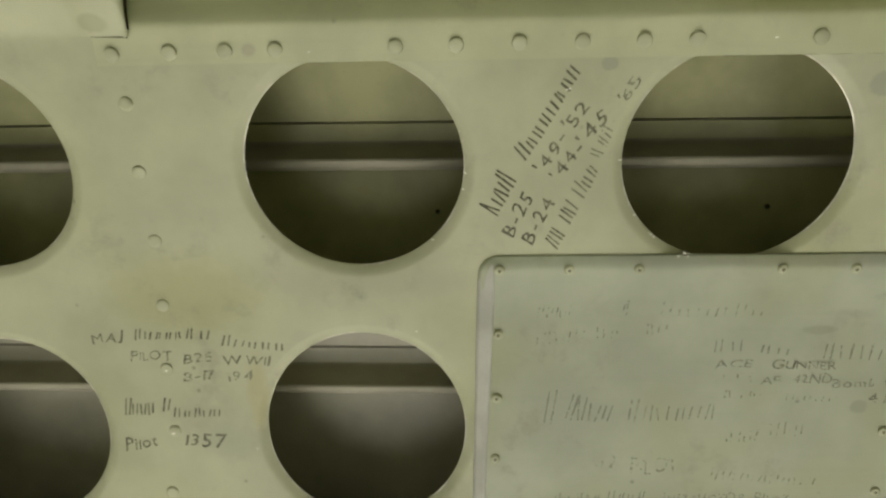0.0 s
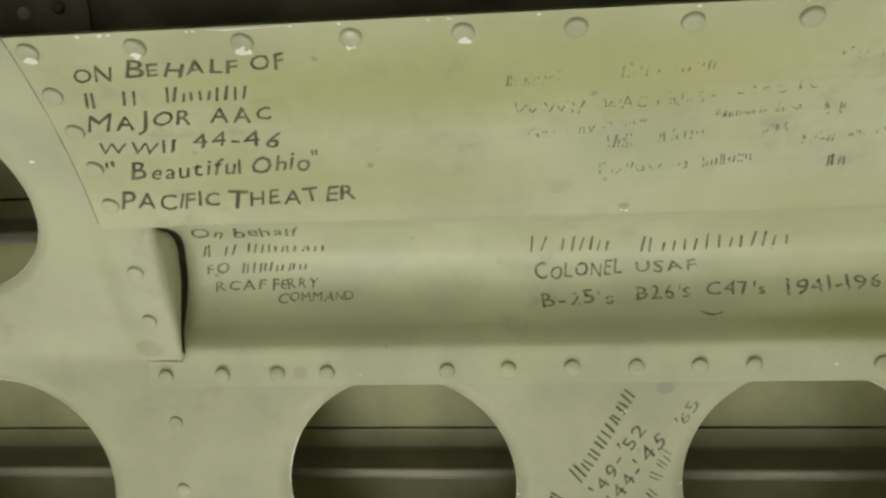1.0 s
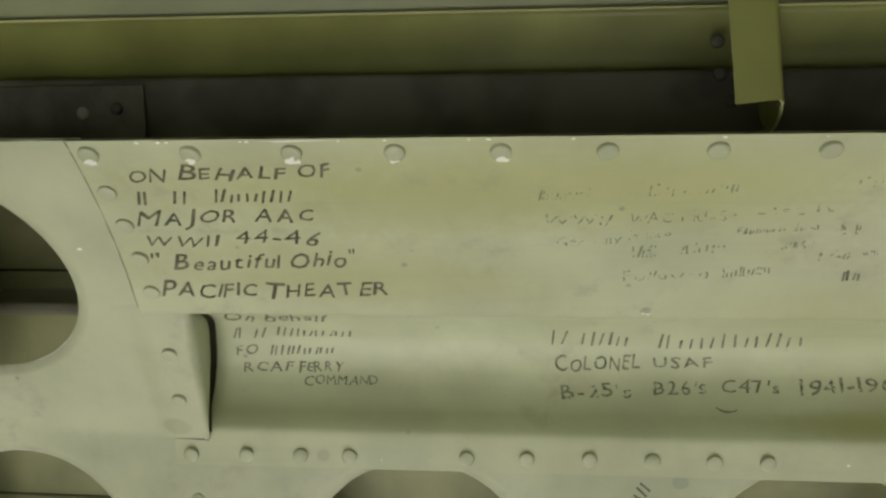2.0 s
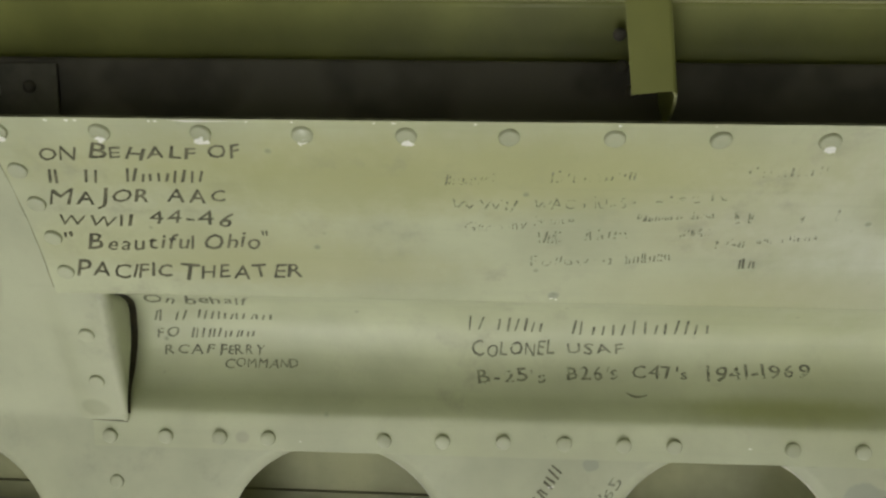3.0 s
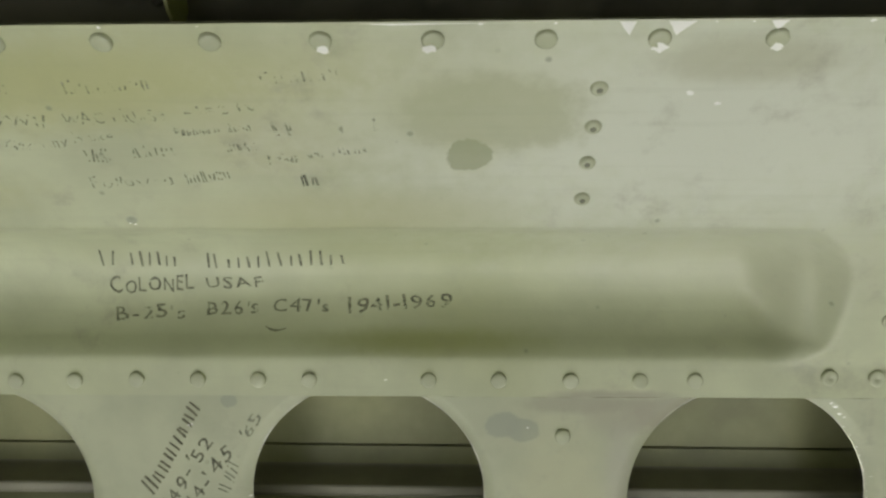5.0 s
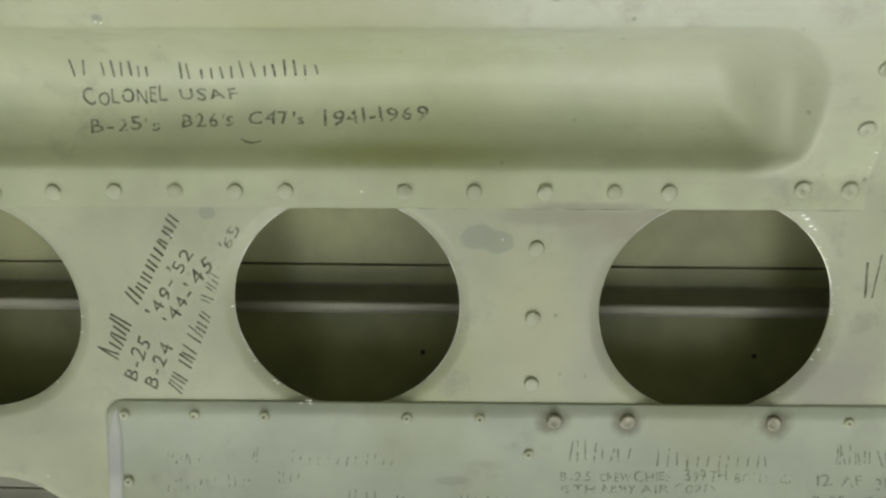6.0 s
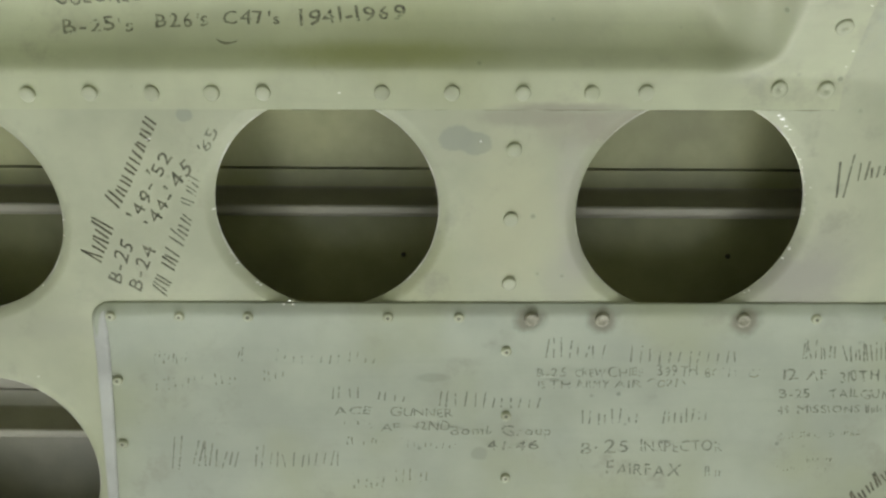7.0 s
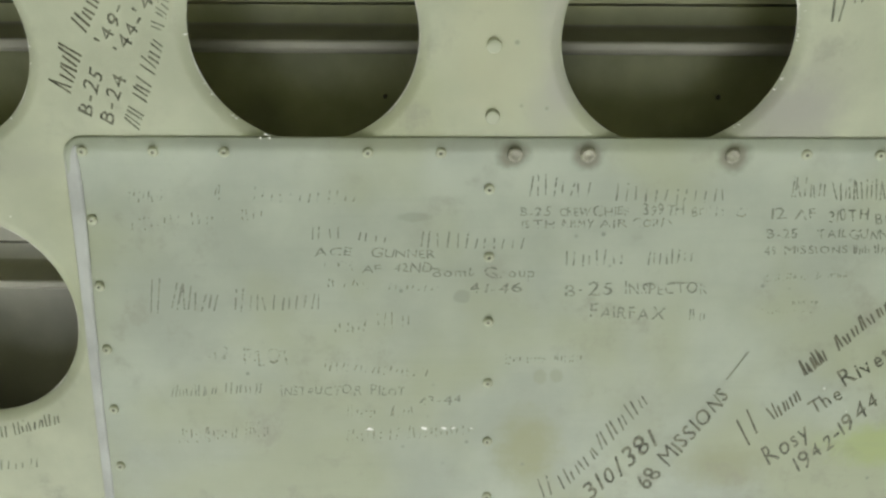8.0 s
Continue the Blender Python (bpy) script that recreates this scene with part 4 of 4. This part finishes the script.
write('web', (5,), 'soft', (-0.0899, 1.3582), (-0.0578, 1.3554), (-0.0890, 1.3641))
write('web', 'PILOT', 'thin', (-0.1333, 1.3503), (-0.1135, 1.3508), (-0.1328, 1.3549))
write('web', 'B25', 'thin', (-0.1080, 1.3488), (-0.0937, 1.3497), (-0.1077, 1.3543))
write('web', 'WWII', 'soft', (-0.0890, 1.3480), (-0.0665, 1.3483), (-0.0886, 1.3526))
write('web', 'B-17', 'thin', (-0.1090, 1.3395), (-0.0932, 1.3413), (-0.1090, 1.3447))
write('web', '194', 'thin', (-0.0868, 1.3401), (-0.0755, 1.3407), (-0.0865, 1.3451))
write('web', (4,), 'soft', (-0.1406, 1.3219), (-0.1248, 1.3228), (-0.1398, 1.3320))
write('web', (1,), 'soft', (-0.1216, 1.3240), (-0.1166, 1.3243), (-0.1211, 1.3312))
write('web', (5,), 'soft', (-0.1164, 1.3210), (-0.0916, 1.3217), (-0.1159, 1.3264))
write('web', 'Pilot', 'soft', (-0.1418, 1.3022), (-0.1255, 1.3054), (-0.1420, 1.3083))
write('web', '1357', 'soft', (-0.1120, 1.3055), (-0.0918, 1.3047), (-0.1110, 1.3123))
write('web', (4,), 'ink', (0.0409, 1.4208), (0.0490, 1.4392), (0.0318, 1.4268))
write('web', (8,), 'ink', (0.0528, 1.4465), (0.0749, 1.4858), (0.0465, 1.4511))
write('web', 'B-25', 'soft', (0.0479, 1.4115), (0.0562, 1.4302), (0.0419, 1.4154))
write('web', "'49-'52", 'soft', (0.0605, 1.4406), (0.0783, 1.4704), (0.0557, 1.4439))
write('web', 'B-24', 'soft', (0.0559, 1.4081), (0.0662, 1.4280), (0.0506, 1.4117))
write('web', "'44-'45", 'soft', (0.0668, 1.4377), (0.0862, 1.4646), (0.0619, 1.4416))
write('web', "'65", 'thin', (0.0919, 1.4698), (0.0992, 1.4813), (0.0883, 1.4722))
write('web', (2, 2, 3), 'soft', (0.0671, 1.4047), (0.0837, 1.4429), (0.0608, 1.4089))
write('web', (3,), 'thin', (0.0840, 1.4474), (0.0892, 1.4607), (0.0791, 1.4500))
write('web', (1,), 'soft', (0.3542, 1.4525), (0.3596, 1.4543), (0.3532, 1.4707))
write('web', (4,), 'soft', (0.3616, 1.4604), (0.3812, 1.4643), (0.3610, 1.4683))
write('cover', (4,), 'ghost', (0.0587, 1.3731), (0.0746, 1.3738), (0.0595, 1.3806))
write('cover', (1,), 'ghost', (0.0964, 1.3749), (0.1000, 1.3749), (0.0972, 1.3819))
write('cover', (6,), 'ghost', (0.1132, 1.3740), (0.1623, 1.3732), (0.1140, 1.3809))
write('cover', (4, 3, 2), 'ghost', (0.0582, 1.3600), (0.1191, 1.3661), (0.0581, 1.3660))
write('cover', (2,), 'faded', (0.1380, 1.3558), (0.1543, 1.3575), (0.1376, 1.3629))
write('cover', (6,), 'faded', (0.1869, 1.3529), (0.2364, 1.3526), (0.1870, 1.3612))
write('cover', (2,), 'faded', (0.1589, 1.3562), (0.1747, 1.3550), (0.1593, 1.3603))
write('cover', 'ACE', 'faded', (0.1404, 1.3483), (0.1566, 1.3490), (0.1405, 1.3526))
write('cover', 'GUNNER', 'faded', (0.1656, 1.3482), (0.1951, 1.3476), (0.1658, 1.3525))
write('cover', '12TH', 'ghost', (0.1442, 1.3416), (0.1577, 1.3419), (0.1443, 1.3459))
write('cover', 'AF', 'faded', (0.1618, 1.3406), (0.1708, 1.3409), (0.1618, 1.3449))
write('cover', '42ND', 'faded', (0.1762, 1.3412), (0.1935, 1.3416), (0.1762, 1.3458))
write('cover', 'Bomb', 'faded', (0.1940, 1.3386), (0.2134, 1.3395), (0.1939, 1.3432))
write('cover', 'Group', 'faded', (0.2176, 1.3385), (0.2405, 1.3392), (0.2174, 1.3434))
write('cover', (4, 5), 'ghost', (0.1444, 1.3334), (0.1977, 1.3320), (0.1447, 1.3378))
write('cover', '41-46', 'faded', (0.2112, 1.3310), (0.2348, 1.3320), (0.2110, 1.3360))
write('cover', (1,), 'faded', (0.0620, 1.3205), (0.0675, 1.3206), (0.0640, 1.3389))
write('cover', (4,), 'faded', (0.0716, 1.3220), (0.0939, 1.3210), (0.0737, 1.3359))
write('cover', (6,), 'faded', (0.1010, 1.3216), (0.1440, 1.3233), (0.1016, 1.3328))
write('cover', (3, 3), 'ghost', (0.1474, 1.3105), (0.1845, 1.3151), (0.1469, 1.3191))
write('cover', "'42", 'ghost', (0.0861, 1.2962), (0.0972, 1.2968), (0.0864, 1.3026))
write('cover', 'PILOT', 'ghost', (0.1039, 1.2933), (0.1268, 1.2941), (0.1043, 1.3016))
write('cover', (9,), 'ghost', (0.1412, 1.2915), (0.1924, 1.2880), (0.1419, 1.2980))
write('cover', (6,), 'faded', (0.0674, 1.2769), (0.0902, 1.2783), (0.0678, 1.2835))
write('cover', (4,), 'faded', (0.0932, 1.2786), (0.1129, 1.2790), (0.0937, 1.2852))
write('cover', 'INSTRUCTOR', 'faded', (0.1210, 1.2779), (0.1595, 1.2788), (0.1213, 1.2830))
write('cover', 'PILOT', 'faded', (0.1641, 1.2785), (0.1804, 1.2783), (0.1643, 1.2833))
write('cover', '43-44', 'faded', (0.1875, 1.2735), (0.2074, 1.2746), (0.1873, 1.2781))
write('cover', (4, 3), 'ghost', (0.1517, 1.2665), (0.1855, 1.2667), (0.1519, 1.2732))
write('cover', (7, 3), 'ghost', (0.0684, 1.2511), (0.1147, 1.2562), (0.0686, 1.2599))
write('cover', (5, 6), 'ghost', (0.1512, 1.2527), (0.2131, 1.2576), (0.1510, 1.2602))
write('cover', (4,), 'faded', (0.2361, 1.3770), (0.2647, 1.3769), (0.2357, 1.3878))
write('cover', (6,), 'faded', (0.2743, 1.3751), (0.3260, 1.3746), (0.2736, 1.3848))
write('cover', 'B-25', 'faded', (0.2332, 1.3674), (0.2463, 1.3680), (0.2329, 1.3718))
write('cover', 'CREW', 'faded', (0.2506, 1.3678), (0.2640, 1.3681), (0.2503, 1.3719))
write('cover', 'CHIEF', 'faded', (0.2655, 1.3679), (0.2816, 1.3685), (0.2651, 1.3722))
write('cover', '399TH', 'faded', (0.2879, 1.3682), (0.3057, 1.3688), (0.2874, 1.3734))
write('cover', 'BOMB', 'ghost', (0.3093, 1.3681), (0.3234, 1.3684), (0.3088, 1.3724))
write('cover', 'G', 'ghost', (0.3284, 1.3682), (0.3332, 1.3682), (0.3280, 1.3725))
write('cover', '15TH', 'faded', (0.2338, 1.3619), (0.2483, 1.3625), (0.2336, 1.3659))
write('cover', 'ARMY', 'faded', (0.2513, 1.3623), (0.2660, 1.3626), (0.2511, 1.3663))
write('cover', 'AIR', 'faded', (0.2688, 1.3626), (0.2811, 1.3629), (0.2685, 1.3661))
write('cover', 'CORPS', 'ghost', (0.2834, 1.3627), (0.3011, 1.3633), (0.2831, 1.3667))
write('cover', (4,), 'faded', (0.2537, 1.3447), (0.2819, 1.3454), (0.2531, 1.3527))
write('cover', (4,), 'faded', (0.2906, 1.3454), (0.3130, 1.3467), (0.2896, 1.3529))
write('cover', 'B-25', 'faded', (0.2550, 1.3299), (0.2762, 1.3311), (0.2543, 1.3365))
write('cover', 'INSPECTOR', 'faded', (0.2827, 1.3309), (0.3200, 1.3317), (0.2822, 1.3364))
write('cover', 'FAIRFAX', 'faded', (0.2668, 1.3199), (0.3015, 1.3184), (0.2666, 1.3260))
write('cover', (2,), 'faded', (0.3125, 1.3185), (0.3214, 1.3185), (0.3119, 1.3241))
write('cover', (4,), 'faded', (0.3512, 1.3777), (0.3681, 1.3770), (0.3498, 1.3873))
write('cover', (6,), 'faded', (0.3715, 1.3759), (0.3946, 1.3766), (0.3693, 1.3856))
write('cover', '12', 'faded', (0.3447, 1.3668), (0.3517, 1.3673), (0.3437, 1.3723))
write('cover', 'AF', 'faded', (0.3552, 1.3673), (0.3645, 1.3676), (0.3544, 1.3724))
write('cover', '310TH', 'faded', (0.3708, 1.3657), (0.3877, 1.3673), (0.3696, 1.3712))
write('cover', 'BOMB', 'faded', (0.3915, 1.3650), (0.4094, 1.3664), (0.3904, 1.3700))
write('cover', 'B-25', 'faded', (0.3438, 1.3580), (0.3577, 1.3586), (0.3432, 1.3625))
write('cover', 'TAIL', 'faded', (0.3668, 1.3581), (0.3797, 1.3587), (0.3661, 1.3626))
write('cover', 'GUNNER', 'faded', (0.3808, 1.3577), (0.4055, 1.3583), (0.3802, 1.3622))
write('cover', '49', 'faded', (0.3438, 1.3501), (0.3496, 1.3506), (0.3429, 1.3543))
write('cover', 'MISSIONS', 'faded', (0.3529, 1.3504), (0.3813, 1.3514), (0.3523, 1.3541))
write('cover', (3, 5), 'faded', (0.3834, 1.3511), (0.4066, 1.3520), (0.3825, 1.3554))
write('cover', (8, 6), 'ghost', (0.3450, 1.3371), (0.3831, 1.3400), (0.3442, 1.3409))
write('cover', (5,), 'ghost', (0.3594, 1.3261), (0.3723, 1.3267), (0.3588, 1.3294))
write('cover', (5, 4), 'ghost', (0.3457, 1.3215), (0.3781, 1.3228), (0.3452, 1.3243))
write('cover', (6, 4), 'ghost', (0.2278, 1.2951), (0.2647, 1.2968), (0.2275, 1.3004))
write('cover', (1,), 'soft', (0.2487, 1.2204), (0.2561, 1.2258), (0.2443, 1.2316))
write('cover', (9,), 'soft', (0.2598, 1.2258), (0.2990, 1.2767), (0.2543, 1.2336))
write('cover', '310/381', 'soft', (0.2737, 1.2206), (0.3041, 1.2526), (0.2686, 1.2295))
write('cover', '68', 'soft', (0.3028, 1.2262), (0.3081, 1.2367), (0.2951, 1.2301))
write('cover', 'MISSIONS', 'soft', (0.3117, 1.2396), (0.3362, 1.2794), (0.3051, 1.2450))
write('cover', '-', 'soft', (0.3354, 1.2866), (0.3438, 1.3009), (0.3313, 1.2896))
write('cover', (1,), 'ink', (0.3483, 1.2517), (0.3550, 1.2636), (0.3400, 1.2660))
write('cover', (4,), 'ink', (0.3591, 1.2658), (0.3716, 1.2779), (0.3543, 1.2732))
write('cover', (5,), 'ink', (0.3710, 1.2893), (0.3803, 1.2988), (0.3651, 1.2969))
write('cover', (7,), 'ink', (0.3844, 1.3029), (0.4069, 1.3253), (0.3796, 1.3098))
write('cover', 'Rosy', 'soft', (0.3609, 1.2403), (0.3779, 1.2576), (0.3553, 1.2489))
write('cover', 'The', 'soft', (0.3784, 1.2691), (0.3904, 1.2789), (0.3736, 1.2758))
write('cover', 'Riveter', 'soft', (0.3917, 1.2840), (0.4181, 1.3072), (0.3864, 1.2906))
write('cover', '1942-1944', 'soft', (0.3759, 1.2372), (0.4089, 1.2751), (0.3709, 1.2446))
write('web', (1, 6), 'soft', (-0.0204, 1.2512), (0.0108, 1.2603), (-0.0208, 1.2579))
write('web', (3,), 'thin', (-0.0240, 1.2331), (-0.0026, 1.2352), (-0.0234, 1.2389))


# ---- bolts on the spar cap and by the bracket ----
for x, z, me in ((-0.1225, 1.6358, BOLT), (-0.1108, 1.6372, BOLT_DARK), (0.0827, 1.6456, BOLT_DARK), (0.0863, 1.6375, BOLT_DARK), (0.0815, 1.6555, BOLT_DARK), (0.2184, 1.6440, BOLT_DARK)):
    y = -0.0562 if x < -0.1014 else -0.0552
    part("bolt", me, spar, m=spar.matrix_world.inverted() @ pose(x, y, z, 90, 0, 0))

# ---- chipped paint and painted rivet glints ----
def chip(kind, x, z, size, raised=0.0):
    """A small ragged bright patch: bare metal, and on rivet heads a painted glint; size in millimetres."""
    rng = random.Random(int(x * 1e5) + int(z * 1e5))
    n = 9
    ring = [(x + 0.001 * size * rng.uniform(0.5, 1.1) * math.cos(2 * math.pi * i / n), z + 0.0006 * size * rng.uniform(0.4, 1.0) * math.sin(2 * math.pi * i / n)) for i in range(n)]
    lift = 0.0015 if kind == "panel" and abs(z - 1.6222) < 0.0015 and size > 1.9 else 0.00025
    lift = max(lift, raised)
    verts = [surface(kind, u, v) + normal(kind, u, v) * lift for u, v in ring]
    part("chip_glint_patch", mesh_from("chip_glint_patch", verts, [tuple(range(n))], M_CHIP_GLINT), SHEETS[kind], "bright mark: chipped paint, or a glint painted on a rivet")


chip("panel", 0.2479, 1.6085, 1.5)
chip("panel", 0.257, 1.6054, 1.4)
chip("panel", -0.0347, 1.4948, 0.56)
chip("panel", 0.1494, 1.4973, 0.8)
chip("web", 0.0689, 1.4775, 0.64)
chip("web", 0.206, 1.4771, 0.72)
chip("web", 0.3274, 1.4865, 1.5)
chip("web", 0.3294, 1.4833, 1.1)
chip("web", 0.3258, 1.4880, 0.9)
chip("web", 0.3312, 1.4822, 0.7)
chip("web", 0.344, 1.457, 0.48)
chip("web", 0.0703, 1.478, 0.64)
chip("cover", 0.1199, 1.4032, 0.96)
chip("cover", 0.1242, 1.4046, 0.64)
chip("cover", 0.1227, 1.4048, 0.8)
chip("cover", 0.1242, 1.4032, 0.8)
chip("web", -0.1165, 1.3455, 0.8, 0.0009)
chip("web", -0.1168, 1.3126, 0.9, 0.0009)
chip("web", -0.0761, 1.3042, 0.56)
chip("cover", 0.1900, 1.2606, 2.0)
chip("cover", 0.1995, 1.2607, 1.7)
chip("cover", 0.2040, 1.2608, 1.2)
chip("cover", 0.2128, 1.2607, 1.0)
chip("cover", 0.1633, 1.2599, 1.9)
chip("cover", 0.381, 1.2835, 0.8)
chip("cover", 0.3937, 1.2715, 0.56)
chip("web", 0.0036, 1.365, 0.56)
chip("panel", 0.0644, 1.565, 0.64)
chip("panel", 0.066, 1.5646, 0.64)
chip("web", -0.1332, 1.5888, 1.28)
for hole, first, last, number in ((3, -55, 60, 16), (2, 180, 235, 7), (1, -60, 20, 6)):
    cx, cz, radius, k = HOLES[hole]
    for i in range(number):
        a = radians(RNG.uniform(first, last))
        chip("web", cx + (radius + 0.0009) * math.cos(a), cz + k * (radius + 0.0009) * math.sin(a), RNG.choice((0.4, 0.5, 0.6, 0.9)), 0.0004)
for z, size in ((1.5620, 1.3), (1.5575, 0.7), (1.5490, 0.5), (1.5330, 0.6), (1.5150, 0.8), (1.5085, 0.5)):
    chip("panel", 0.3470, z, size)

# bright patches that paint the glints on web and flange rivets
for cx, cz, size in ((0.2190, 1.4424, 1.1), (0.2188, 1.4722, 1.0), (0.2198, 1.4114, 0.6), (0.1668, 1.4962, 0.8)):
    chip("web", cx, cz, size, 0.00115 if cz < 1.49 else 0.0024)
# larger white patches paint the glints on the top row of rivets
for cx, size in ((-0.1100, 2.4), (-0.0778, 2.0), (-0.0464, 2.9), (-0.0158, 2.2), (0.0162, 2.4), (0.1406, 2.8), (0.1715, 2.6), (0.2356, 2.7), (0.2682, 2.3)):
    chip("panel", cx, 1.6218, size)


def torn_paint(xa, xb, tip, depth):
    """A bright ragged tongue below the upper edge: paint torn off, or, where thin, a painted highlight."""
    rng = random.Random(int(xa * 1e5))
    top = [(xa + (xb - xa) * i / 6, top_z(xa) - 0.0003) for i in range(7)]
    down = [(xb + (tip - xb) * k + rng.uniform(-2e-4, 2e-4), top_z(xb) - 0.0003 - depth * k) for k in (0.3, 0.6, 0.9)]
    back = [(tip + (xa - tip) * k + rng.uniform(-2e-4, 2e-4), top_z(xb) - 0.0003 - depth * (1 - k)) for k in (0.0, 0.3, 0.65)]
    verts = [surface("panel", u, v) + normal("panel", u, v) * 0.00025 for u, v in top + down + back]
    part("chip_glint_patch", mesh_from("chip_glint_patch", verts, [tuple(range(len(verts)))], M_CHIP_GLINT), panel, "bright patch at the edge: torn paint, or a painted highlight")


torn_paint(0.2234, 0.2282, 0.2268, 0.0036)
torn_paint(0.2368, 0.2447, 0.2399, 0.0036)
torn_paint(0.2647, 0.2698, 0.2672, 0.0026)
# two thin strips that paint the highlight along the upper edge
torn_paint(-0.0560, -0.0290, -0.0500, 0.0006)
torn_paint(0.1500, 0.2010, 0.1600, 0.0006)

for i in range(17):
    cx = RNG.uniform(-0.115, 0.34)
    chip("panel", cx, top_z(cx) - 0.0006, RNG.uniform(0.4, 1.0))
